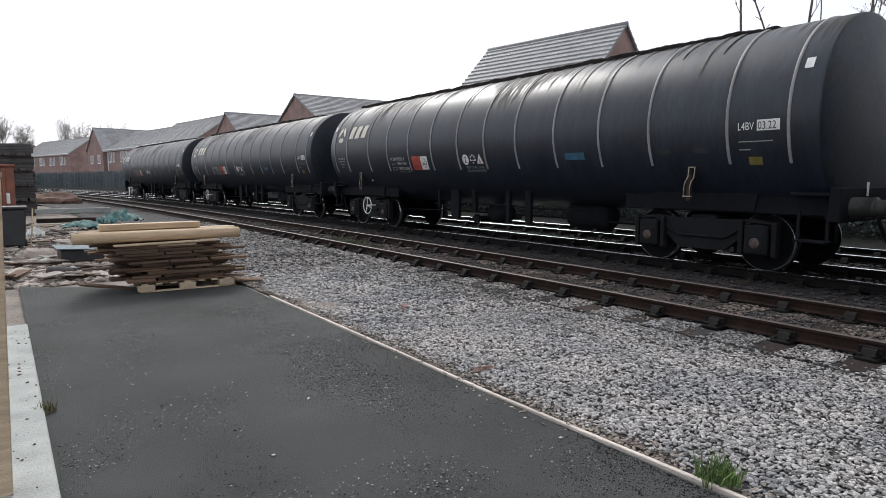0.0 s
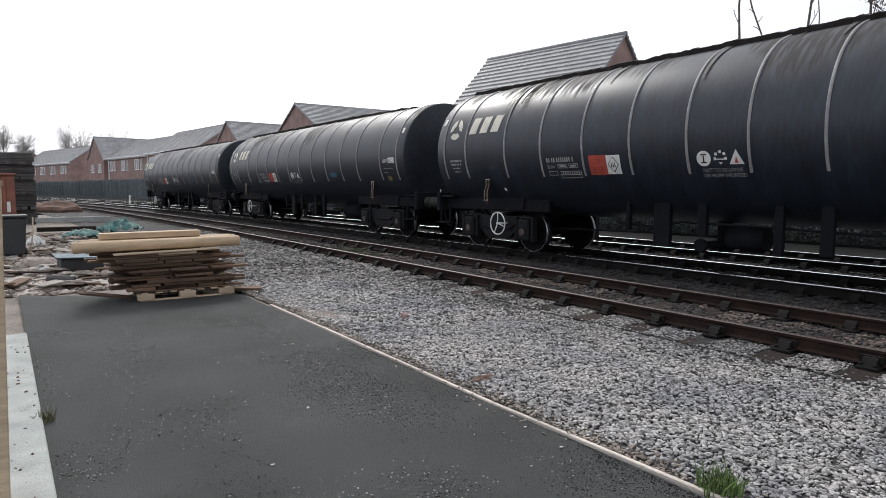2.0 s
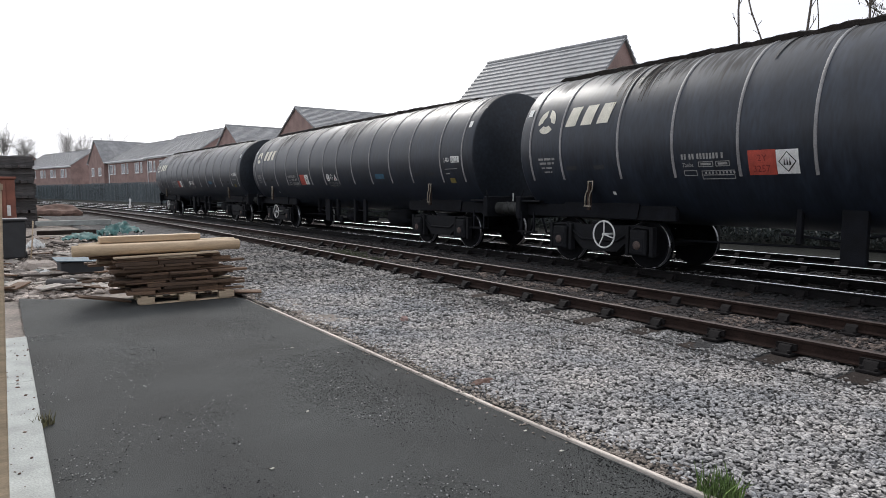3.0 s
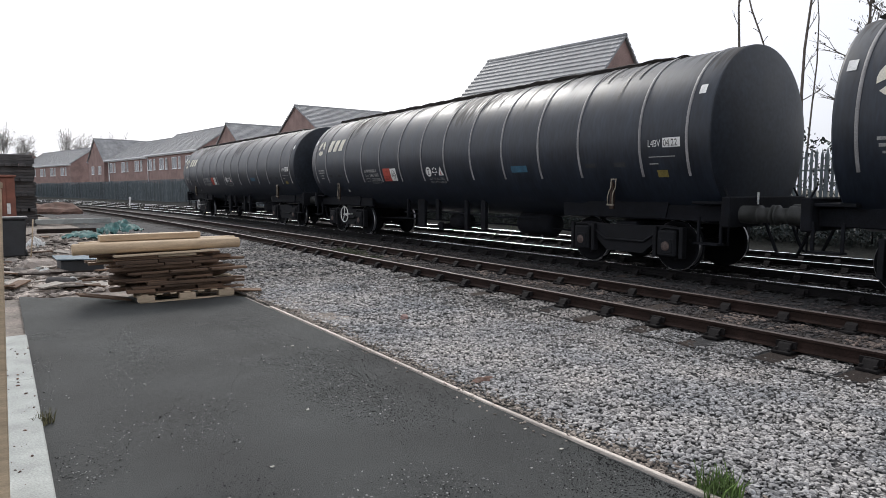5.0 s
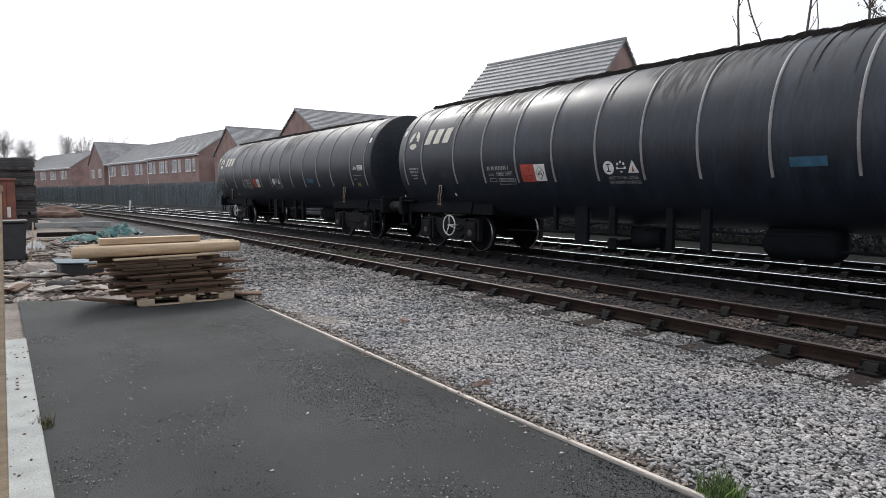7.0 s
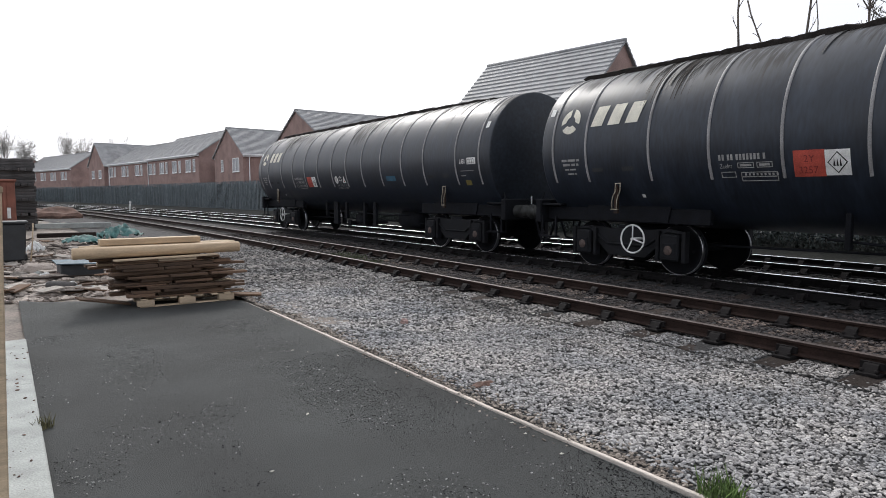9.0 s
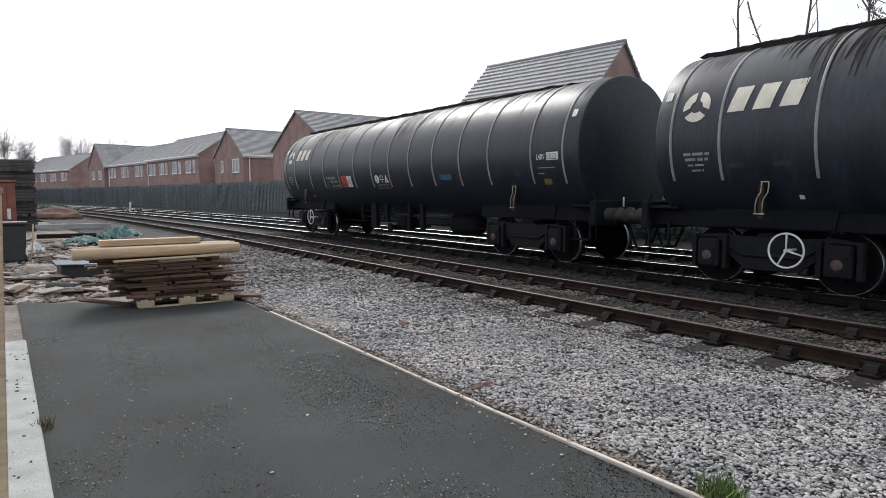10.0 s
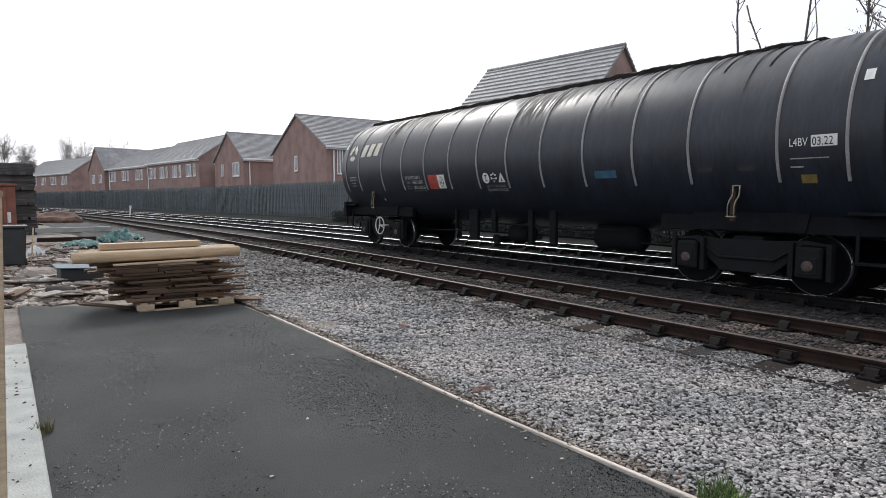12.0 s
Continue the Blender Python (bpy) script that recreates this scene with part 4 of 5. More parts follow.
while y < 128:
    part("post", B(FX + 0.05 + off(y), FX + 0.13 + off(y), y - 0.04, y + 0.04, -0.2, 2.5), FENCE, fence)
    for z in (0.5, 2.1):
        p0, p1 = Vector((FX + 0.045 + off(y), y, z)), Vector((FX + 0.045 + off(y + 2.75), y + 2.75, z))
        part("rail", tube(bmesh.new(), [p0, p1], 0.025, 4), FENCE, fence)
    y += 2.75
# evergreen hedge behind the fence, of small leaf clumps
rnd = random.Random(3)
hv, hf = [], []
for k in range(30000):
    y = rnd.uniform(33, 130) if k % 2 else rnd.uniform(33, 75)
    z = rnd.uniform(0, 2.35 + 0.35 * noise.noise((y * 0.25, 0, 0)))
    x = FX + 0.55 + off(y) + rnd.uniform(-0.3, 0.5)
    s = rnd.uniform(0.10, 0.24)
    n = Vector((rnd.uniform(-1, 0.3), rnd.uniform(-1, 1), rnd.uniform(-0.5, 1))).normalized()
    t1 = n.orthogonal().normalized()
    t2 = n.cross(t1)
    b0 = len(hv)
    p = Vector((x, y, z))
    hv += [tuple(p + t1 * s), tuple(p + t2 * s * 0.6), tuple(p - t1 * s), tuple(p - t2 * s * 0.6)]
    hf.append((b0, b0 + 1, b0 + 2, b0 + 3))
for k in range(24000):
    y = rnd.uniform(0, 34)
    z = 0.2 + rnd.random() ** 1.3 * (3.0 + 0.8 * noise.noise((y * 0.6, 9, 0)))
    x = FX + 0.75 + off(y) + rnd.uniform(-0.4, 0.6)
    s = rnd.uniform(0.035, 0.09)
    n = Vector((rnd.uniform(-1, 0.3), rnd.uniform(-1, 1), rnd.uniform(-0.5, 1))).normalized()
    t1 = n.orthogonal().normalized()
    t2 = n.cross(t1)
    b0 = len(hv)
    p = Vector((x, y, z))
    hv += [tuple(p + t1 * s), tuple(p + t2 * s * 0.5), tuple(p - t1 * s), tuple(p - t2 * s * 0.5)]
    hf.append((b0, b0 + 1, b0 + 2, b0 + 3))
# low clumps before the fence, added to darken the view under the wagons
for k in range(16000):
    y = 2 + 33 * rnd.random()
    z = 0.22 + rnd.random() ** 1.4 * (0.62 + 0.3 * noise.noise((y * 0.5, 3, 0)))
    x = FX - 0.22 + off(y) + rnd.uniform(-0.3, 0.18)
    s = rnd.uniform(0.03, 0.075)
    n = Vector((rnd.uniform(-1, 0.3), rnd.uniform(-1, 1), rnd.uniform(-0.5, 1))).normalized()
    t1 = n.orthogonal().normalized()
    t2 = n.cross(t1)
    b0 = len(hv)
    p = Vector((x, y, z))
    hv += [tuple(p + t1 * s), tuple(p + t2 * s * 0.5), tuple(p - t1 * s), tuple(p - t2 * s * 0.5)]
    hf.append((b0, b0 + 1, b0 + 2, b0 + 3))
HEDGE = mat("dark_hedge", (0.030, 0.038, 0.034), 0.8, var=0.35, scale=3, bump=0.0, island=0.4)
thing("hedge", "dark overgrown hedge, with scrub added to darken the fence foot", "hedge", kind="stuff", data=raw("hedge", hv, hf, HEDGE))

# ---- bare trees ----
def bare_tree(x, y, h, r, seed, spread=0.5, label="bare slender tree in early spring", twiggy=False):
    rnd = random.Random(seed)
    tree = thing("tree", label, "tree", "bare trees", m=pose(x, y, -0.1))
    bm = bmesh.new()
    pts = [Vector((0.05 * h * math.sin(k * 0.9 + seed) * 0.2 * k / 6, 0.03 * math.cos(k + seed) * k, h * k / 8)) for k in range(9)]
    for k in range(8):
        cyl(bm, pts[k], pts[k + 1], r * (1 - k / 9), r * (1 - (k + 1) / 9), seg=8, caps=False)
    part("trunk", bm, BARK, tree)
    bm = bmesh.new()

    def grow(p, d, ln, rr, lvl):
        q = p + d * ln
        cyl(bm, p, q, rr, rr * 0.6, seg=5 if lvl < 2 else 4, caps=False)
        if lvl < 4:
            for _ in range(3 if lvl < 3 else 2):
                nd = (d + Vector((rnd.uniform(-1, 1), rnd.uniform(-1, 1), rnd.uniform(-0.3, 0.6))) * 0.6).normalized()
                grow(p + d * ln * rnd.uniform(0.5, 1.0), nd, ln * rnd.uniform(0.5, 0.75), rr * 0.55, lvl + 1)
    for k in range(30 if twiggy else 9):
        a = rnd.uniform(0, 6.28)
        t = rnd.uniform(0.30, 0.95)
        i = min(7, int(t * 8))
        p = pts[i].lerp(pts[i + 1], t * 8 - i)
        up = Vector((math.cos(a) * spread, math.sin(a) * spread, 0.9 if k % 3 else 0.3)).normalized()
        if twiggy:
            grow(p, up, 0.9 * (1.3 - t) + 0.3, r * 0.28, 2)
        else:
            grow(p, up, 0.6 * (1.3 - t) + 0.15, r * 0.22, 3)
    if twiggy:
        buds = bmesh.new()
        tips = [v.co.copy() for v in bm.verts]
        for _ in range(420):
            c = tips[rnd.randrange(len(tips))] + Vector((rnd.uniform(-0.06, 0.06), rnd.uniform(-0.06, 0.06), rnd.uniform(-0.06, 0.06)))
            q = bmesh.ops.create_icosphere(buds, subdivisions=1, radius=rnd.uniform(0.012, 0.035))
            bmesh.ops.transform(buds, matrix=Matrix.Translation(c) @ Matrix.Diagonal((1.0, 0.7, 1.4, 1.0)), verts=q["verts"])
        part("buds", buds, BARK, tree, "dark leaf buds", kind="stuff")
    part("crown", bm, BARK, tree)
    return tree


for x, y, h, r, sd in ((24.0, 13.70, 14.0, 0.085, 1), (24.0, 11.25, 13.5, 0.085, 3), (24.3, 11.15, 12.5, 0.045, 5)):
    bare_tree(x, y, h, r, sd, 0.5)
for x, y, h, r, sd in ((24.0, 9.45, 12.0, 0.09, 4), (24.4, 8.9, 10.5, 0.06, 9), (25.0, 8.2, 12.0, 0.07, 12)):
    bare_tree(x, y, h, r, sd, 0.5, "bare tree with fine twigs coming into bud", True)
# a thin leaning sapling
sapling = thing("tree", "thin leaning bare sapling", "tree", "bare trees", m=pose(24.1, 12.55, -0.1))
bm = bmesh.new()
tube(bm, [(0, 0, 0), (0.02, 0.05, 3.0), (-0.05, 0.0, 5.2), (0.0, 0.12, 6.6), (0.02, 0.48, 7.6), (0.0, 0.86, 8.6), (0.05, 1.05, 9.2)], 0.03, 6)
part("trunk", bm, BARK, sapling)
bm = bmesh.new()
for z, dy in ((6.9, 0.22), (7.3, -0.18), (7.7, 0.25), (8.0, -0.2), (8.4, 0.2)):
    yy = 0.12 + 0.37 * (z - 6.6)
    tube(bm, [(0.01, yy, z), (0.03, yy + dy * 0.6, z + 0.14), (0.0, yy + dy, z + 0.2)], 0.012, 5)
part("crown", bm, BARK, sapling)


def far_tree(x, y, h, w, seed):
    """A bare tree far off: trunk, limbs and a rounded cloud of fine twigs."""
    rnd = random.Random(seed)
    tree = thing("tree", "far bare tree with a rounded twiggy crown", "tree", "bare trees", m=pose(x, y, -0.1))
    part("trunk", cyl(bmesh.new(), (0, 0, 0), (0, 0, h * 0.7), 0.22, 0.05, seg=8), TWIG, tree)
    v, f = [], []

    def twig(p, q, r0, r1):
        d = (q - p).normalized()
        a = d.orthogonal().normalized()
        c = d.cross(a)
        k = len(v)
        for o, r in ((p, r0), (q, r1)):
            v.extend(tuple(o + (a * math.cos(t) + c * math.sin(t)) * r) for t in (0.0, 2.094, 4.189))
        f.extend([(k + i, k + (i + 1) % 3, k + 3 + (i + 1) % 3, k + 3 + i) for i in range(3)])

    for _ in range(26):
        b = Vector((0, 0, h * rnd.uniform(0.25, 0.7)))
        a = rnd.uniform(0, 6.28)
        e = Vector((math.cos(a) * w * rnd.uniform(0.3, 0.8), math.sin(a) * w * rnd.uniform(0.3, 0.8), h * rnd.uniform(0.6, 0.95)))
        twig(b, e, 0.06, 0.02)
        for _ in range(30):
            p = b.lerp(e, rnd.uniform(0.35, 1.0))
            d = Vector((rnd.gauss(0, 0.6), rnd.gauss(0, 0.6), rnd.uniform(0.1, 1.0))).normalized()
            twig(p, p + d * rnd.uniform(0.8, 2.2), 0.014, 0.006)
    part("crown", bm_from(v, f), TWIG, tree, kind="stuff")


def bm_from(v, f):
    me = bpy.data.meshes.new("crown")
    me.from_pydata(v, [], f)
    bm = bmesh.new()
    bm.from_mesh(me)
    bpy.data.meshes.remove(me)
    return bm


for k, (x, y, h, w) in enumerate(((-2.5, 150, 15.5, 2.6), (1.0, 156, 16.5, 3.0), (4.5, 150, 14.0, 2.4), (13.0, 170, 17.0, 3.0), (16.5, 173, 16.5, 3.4), (21.0, 175, 17.0, 3.4), (25.0, 178, 17.0, 3.4), (-7.0, 142, 14.5, 2.6))):
    far_tree(x, y, h, w, 20 + k)

# ---- stack of timber on a pallet ----
pallet = thing("pallet", "pale softwood pallet under the board stack", "pallet", m=pose(2.18, 10.05, 0.0, 0, 0, -3))
for x in (-0.55, 0.0, 0.55):
    for y in (-0.5, 0.0, 0.5):
        part("block", B(x - 0.11, x + 0.11, y - 0.07, y + 0.07, 0.019, 0.105, 0.004), WOOD, pallet)
for y in (-0.5, 0.0, 0.5):
    part("slat", B(-0.63, 0.63, y - 0.05, y + 0.05, 0.0, 0.018, 0.003), WOOD, pallet)
for k in range(7):
    x = -0.57 + 0.19 * k
    part("slat", B(x - 0.045, x + 0.045, -0.57, 0.57, 0.106, 0.125, 0.003), WOOD, pallet)
rnd = random.Random(11)
THICK = (0.022, 0.034, 0.048)
BOARD_ME = {(l, t): mesh_of("board", B(-l / 2, l / 2, -0.075, 0.075, 0.0, t, 0.004), BOARD) for l in (0.95, 1.2, 1.4, 1.75) for t in THICK}
PALE_ME = {(l, t): mesh_of("board", B(-l / 2, l / 2, -0.07, 0.07, 0.0, t, 0.003), WOOD) for l in (1.2, 1.4) for t in THICK}
OFFCUT_ME = {(l, t): mesh_of("board", B(-l / 2, l / 2, -0.075, 0.075, 0.0, t, 0.004), BOARD) for l in (0.36, 0.52, 0.75) for t in THICK}
PALE_OFFCUT_ME = {(l, t): mesh_of("board", B(-l / 2, l / 2, -0.07, 0.07, 0.0, t, 0.003), WOOD) for l in (0.36, 0.52, 0.75) for t in THICK}
z = 0.127
layer = 0
while z < 0.655:
    t = THICK[(0, 2, 1, 2, 0, 1, 2, 1)[layer % 8]]
    front = rnd.uniform(-0.07, 0.05)
    for k in range(6):
        y = 9.62 + k * 0.176 + (front if k == 0 else 0) + rnd.uniform(-0.010, 0.010)
        shift = 0.22 if z < 0.27 else -0.03 if z > 0.5 else 0.06
        if k < 2 and layer % 3:
            x = 1.90 + shift - rnd.uniform(0.52, 0.80)
            stop = 1.90 + shift + rnd.uniform(0.50, 0.75)
            while x < stop - 0.15:
                l = (0.36, 0.52, 0.75)[rnd.randrange(3)]
                ob = new("board", OFFCUT_ME[(l, t)])
                if rnd.random() < 0.07:
                    ob.data = PALE_OFFCUT_ME[(l, t)]
                ob.matrix_basis = pose(x + l / 2, y + rnd.uniform(-0.06, 0.04) * (k == 0), z, 0, 0, rnd.uniform(-2.0, 2.0))
                tagged(ob, "short weathered board end in a loose stack", "board", "stacked boards")
                x += l + rnd.uniform(0.0, 0.05)
            continue
        long_ones = (1.2, 1.4, 1.75) if z < 0.30 else (0.95, 1.2, 1.4)
        ob = new("board", BOARD_ME[(long_ones[rnd.randrange(3)], t)])
        if rnd.random() < 0.06:
            ob.data = PALE_ME[((1.2, 1.4)[rnd.randrange(2)], t)]
        ob.matrix_basis = pose(1.90 + rnd.uniform(-0.24, 0.24) + shift, y, z, rnd.uniform(-0.5, 0.5), rnd.uniform(-0.3, 0.3), rnd.uniform(-3.0, 3.0))
        tagged(ob, "weathered brown timber board in a loose stack", "board", "stacked boards")
    z += t + 0.004
    layer += 1
SHORT_ME = mesh_of("board", B(-0.36, 0.36, -0.07, 0.07, 0.0, 0.024, 0.003), BOARD)
# a board slipping off the side, and loose ends
for x, y, zz, rx, ry, rz in ((1.10, 9.75, 0.10, 10, 13, 20), (2.95, 9.75, 0.03, 6, 3, -16)):
    ob = new("board", SHORT_ME)
    ob.matrix_basis = pose(x, y, zz, rx, ry, rz)
    tagged(ob, "weathered board slipped off the stack", "board", "stacked boards")
ob = new("board", PALE_ME[(1.4, 0.022)])
ob.matrix_basis = pose(1.92, 9.58, z, 0, -0.6, 1.5)
tagged(ob, "pale thin board under the poles", "board", "stacked boards")
TOPZ = z + 0.032
for y, x0, x1, r, dz in ((9.70, 0.74, 2.98, 0.078, 0), (9.88, 0.90, 2.9, 0.076, 0), (10.06, 0.85, 3.02, 0.078, 0), (10.24, 1.0, 3.0, 0.075, 0)):
    bm = lathe(bmesh.new(), [(r - 0.012, x0), (r, x0 + 0.012), (r, (x0 + x1) / 2), (r, x1 - 0.012), (r - 0.012, x1)], 24, "X")
    thing("pole", "turned round timber pole lying on the boards", "timber pole", "timber poles", m=pose(0, y, TOPZ + r, 0, 0, 0), data=mesh_of("pole", bm, POLE))
thing("plank", "pale new plank lying on the poles", "plank", m=pose(1.78, 10.0, TOPZ + 0.16, 0, 0, 1), data=mesh_of("plank", B(-0.68, 0.68, -0.11, 0.11, 0, 0.085, 0.006), POLE))

# ---- the yard's clutter ----
post = thing("fence_post", "new square timber fence post with a pointed cap", "fence post", m=pose(-0.1, 3.7, 0, 0, 1.8, 0))
part("shaft", B(-0.055, 0.055, -0.05, 0.05, -0.1, 1.61, 0.006), WOOD, post)
part("cap", prism(bmesh.new(), [(-0.06, 1.61), (0.06, 1.61), (0.06, 1.635), (0.0, 1.67), (-0.06, 1.635)], 0.12, pose(0, 0.06, 0, 90, 0, 0)), WOOD, post)
skip = thing("container", "rusty red steel container at the yard's edge", "steel container", m=pose(-1.05, 25.0, 0))
part("body", B(-1.9, 1.45, 0, 2.2, 0.12, 2.0, 0.02), RED, skip)
for k in range(8):
    part("rib", B(-1.7 + 0.4 * k, -1.6 + 0.4 * k, -0.05, -0.002, 0.15, 1.95, 0.01), RED, skip)
part("rim", B(-1.95, 1.5, -0.06, 2.26, 2.0, 2.08, 0.02), RED, skip)
part("foot", B(-1.8, 1.4, 0.2, 2.0, -0.1, 0.12), RED, skip)
part("label_plate", B(1.15, 1.3, -0.012, -0.001, 0.8, 1.15), WHITE, skip)
binx = thing("waste_bin", "dark plastic wheeled bin with its lid shut", "bin", m=pose(0.12, 18.0, -0.03))
bm = B(-0.38, 0.34, -0.35, 0.35, 0.06, 0.93, 0.03)
for v in bm.verts:
    if v.co.z < 0.5:
        v.co.x *= 0.85
        v.co.y *= 0.85
part("body", bm, BIN, binx)
part("lid", B(-0.41, 0.38, -0.39, 0.39, 0.93, 0.99, 0.02), BIN, binx)
for s in (-1, 1):
    part("wheel", cyl(bmesh.new(), (s * 0.28, 0.26, 0.09), (s * 0.34, 0.26, 0.09), 0.1, seg=16), BIN, binx)
# stacked old sleepers
rnd = random.Random(8)
OLD = [mesh_of("old_sleeper", B(-1.25, 1.25, -0.125, 0.125, 0, 0.13, 0.015), OLDWOOD)]
for layer in range(24):
    for k in range(2 if layer > 20 else 5 if layer % 5 else 9):
        ob = new("old_sleeper", OLD[0])
        if layer % 5:
            m = pose(0.05 + rnd.uniform(-0.06, 0.06), 34 + k * 0.28, -0.05 + layer * 0.134, 0, 0, rnd.uniform(-1, 1))
        else:
            m = pose(-1.05 + k * 0.275, 34.9 + rnd.uniform(-0.1, 0.1), -0.05 + layer * 0.134, 0, 0, 90 + rnd.uniform(-2, 2))
        ob.matrix_basis = m
        tagged(ob, "blackened old timber sleeper in a stack", "sleeper", "stacked sleepers")


def lump(name, seed, sx, sy, sz, material):
    bm = bmesh.new()
    bmesh.ops.create_icosphere(bm, subdivisions=3, radius=1.0)
    for v in bm.verts:
        d = 1 + 0.35 * noise.noise(v.co * 1.6 + Vector((seed * 7.1, 0, 0))) + 0.12 * noise.noise(v.co * 4 + Vector((0, seed, 0)))
        v.co = Vector((v.co.x * sx * d, v.co.y * sy * d, max(-0.1, v.co.z * sz * d)))
    return mesh_of(name, bm, material)


def cloth(name, seed, w, d, h, material):
    """A crumpled sheet with thickness."""
    n = 22
    verts, faces = [], []
    for s in (0, 1):
        for j in range(n + 1):
            for i in range(n + 1):
                u, v = i / n - 0.5, j / n - 0.5
                z = h * max(0, 1 - (2.0 * u) ** 2) * max(0, 1 - (1.9 * v) ** 2) * 0.75 + 0.75 * h * (0.4 - abs(noise.noise((u * 4.5 + seed, v * 4.5, 0)))) + 0.35 * h * abs(noise.noise((u * 11, v * 11 + seed, 1)))
                verts.append((u * w, v * d, max(0.004, z + 0.05 * h) + 0.006 * s))
    k = (n + 1) ** 2
    for j in range(n):
        for i in range(n):
            a = j * (n + 1) + i
            faces.append((a, a + n + 1, a + n + 2, a + 1))
            faces.append((k + a, k + a + 1, k + a + n + 2, k + a + n + 1))
    return raw(name, verts, faces, material, True)


thing("tarpaulin", "crumpled green tarpaulin heaped on the dirt", "tarpaulin", m=pose(3.45, 25.0, 0.0, 0, 0, 10), data=cloth("tarpaulin", 2, 1.25, 1.2, 0.44, TARP))
thing("tarpaulin", "folded green tarpaulin over rubbish", "tarpaulin", m=pose(2.1, 23.0, 0.0, 0, 0, -15), data=cloth("tarpaulin", 5, 1.1, 0.9, 0.26, TARP))
thing("sheet_metal", "blue-grey metal sheet propped on timber", "metal sheet", m=pose(1.2, 14.25, 0.245, 3, 3, 4), data=mesh_of("sheet_metal", B(-0.42, 0.48, -0.3, 0.3, 0, 0.02, 0.004), SHEET))
thing("crate", "dark blue plastic crate among the rubbish", "crate", m=pose(1.22, 14.3, -0.04, 0, 0, 4), data=mesh_of("crate", B(-0.36, 0.38, -0.25, 0.25, 0, 0.27, 0.02), BIN))
thing("beam", "long grey timber beam on the ground", "timber beam", m=pose(2.7, 34.0, 0.0, 0, 0, 2), data=mesh_of("beam", B(-1.5, 1.6, -0.12, 0.12, 0, 0.24, 0.02), CONCRETE))
thing("beam", "long grey timber beam on the ground", "timber beam", m=pose(1.9, 27.0, 0.0, 0, 0, -4), data=mesh_of("beam", B(-0.9, 1.0, -0.1, 0.1, 0, 0.16, 0.02), SLEEPER))
for k, (x, y, sx, sy, sz) in enumerate(((-0.2, 14.2, 0.4, 0.25, 0.1), (0.7, 13.8, 0.3, 0.2, 0.12), (0.55, 15.2, 0.35, 0.22, 0.2), (1.3, 15.6, 0.4, 0.3, 0.28), (0.1, 12.5, 0.25, 0.15, 0.07), (0.95, 11.9, 0.32, 0.12, 0.1), (0.5, 11.8, 0.25, 0.2, 0.06))):
    thing("rubble_mound", "heap of broken brick and earth", "rubble", "rubble heaps", m=pose(x, y, -0.02), data=lump("rubble_mound", k + 1, sx, sy, sz, DIRT if k % 2 else RUBBLE))
thing("earth_mound", "low mound of red-brown earth beside the siding", "earth mound", m=pose(3.1, 50, -0.1), data=lump("earth_mound", 31, 1.5, 1.2, 0.75, HEAP))
thing("earth_mound", "long dark earth mound at the end of the yard", "earth mound", m=pose(1.2, 56, -0.1), data=lump("earth_mound", 37, 2.6, 1.3, 0.6, HEAP))
rnd = random.Random(21)
PLATES = [mesh_of("scrap_board", B(-l / 2, l / 2, -w / 2, w / 2, 0, 0.025, 0.003), m) for l, w, m in ((0.5, 0.15, BOARD), (0.35, 0.3, SCRAP), (0.6, 0.1, SCRAP), (0.4, 0.22, BOARD), (0.7, 0.12, SLEEPER))]
for k in range(75):
    y = 11.6 + 14 * rnd.random() ** 1.3
    x = rnd.uniform(-0.5, 0.10 * y + 0.4)
    ob = new("scrap_board", PLATES[rnd.randrange(5)])
    ob.matrix_basis = pose(x, y, yard_z(x, y) + 0.03 + rnd.uniform(0, 0.08), rnd.uniform(-10, 10), rnd.uniform(-12, 12), rnd.uniform(-60, 60))
    tagged(ob, "broken offcut lying in the dirt", "offcut", "scrap offcuts")
BAG = mat("white_plastic_bag", (0.62, 0.62, 0.60), 0.45, var=0.15, scale=8, bump=0.2)
for x, y, w, h, sd in ((0.72, 20.9, 0.42, 0.26, 7), (0.62, 14.0, 0.26, 0.12, 9), (0.95, 12.6, 0.16, 0.10, 11)):
    thing("plastic_bag", "crumpled white plastic bag among the rubble", "plastic bag", "plastic bags", m=pose(x, y, -0.03, 0, 0, 20 * sd), data=cloth("plastic_bag", sd, w, w * 0.8, h, BAG))
bm = lathe(bmesh.new(), [(0.055, -0.24), (0.07, -0.22), (0.075, 0.0), (0.066, 0.22), (0.052, 0.24)], 14, "X")
for v in bm.verts:
    v.co.z += 0.02 * noise.noise(v.co * 6) + 0.03 * math.sin(v.co.x * 3)
thing("log", "short weathered brown log lying in the rubble", "log", m=pose(0.76, 12.25, 0.06, 0, 4, -38), data=mesh_of("log", bm, OLDWOOD))
bm = bmesh.new()
tube(bm, [(0, 0, 0), (0.06, 0.02, 0.5), (0.09, 0.0, 0.95)], 0.016, 6)
thing("stick", "pale stick leaning against the bin", "stick", m=pose(0.50, 17.6, -0.04), data=mesh_of("stick", bm, WOOD))
rk = random.Random(33)
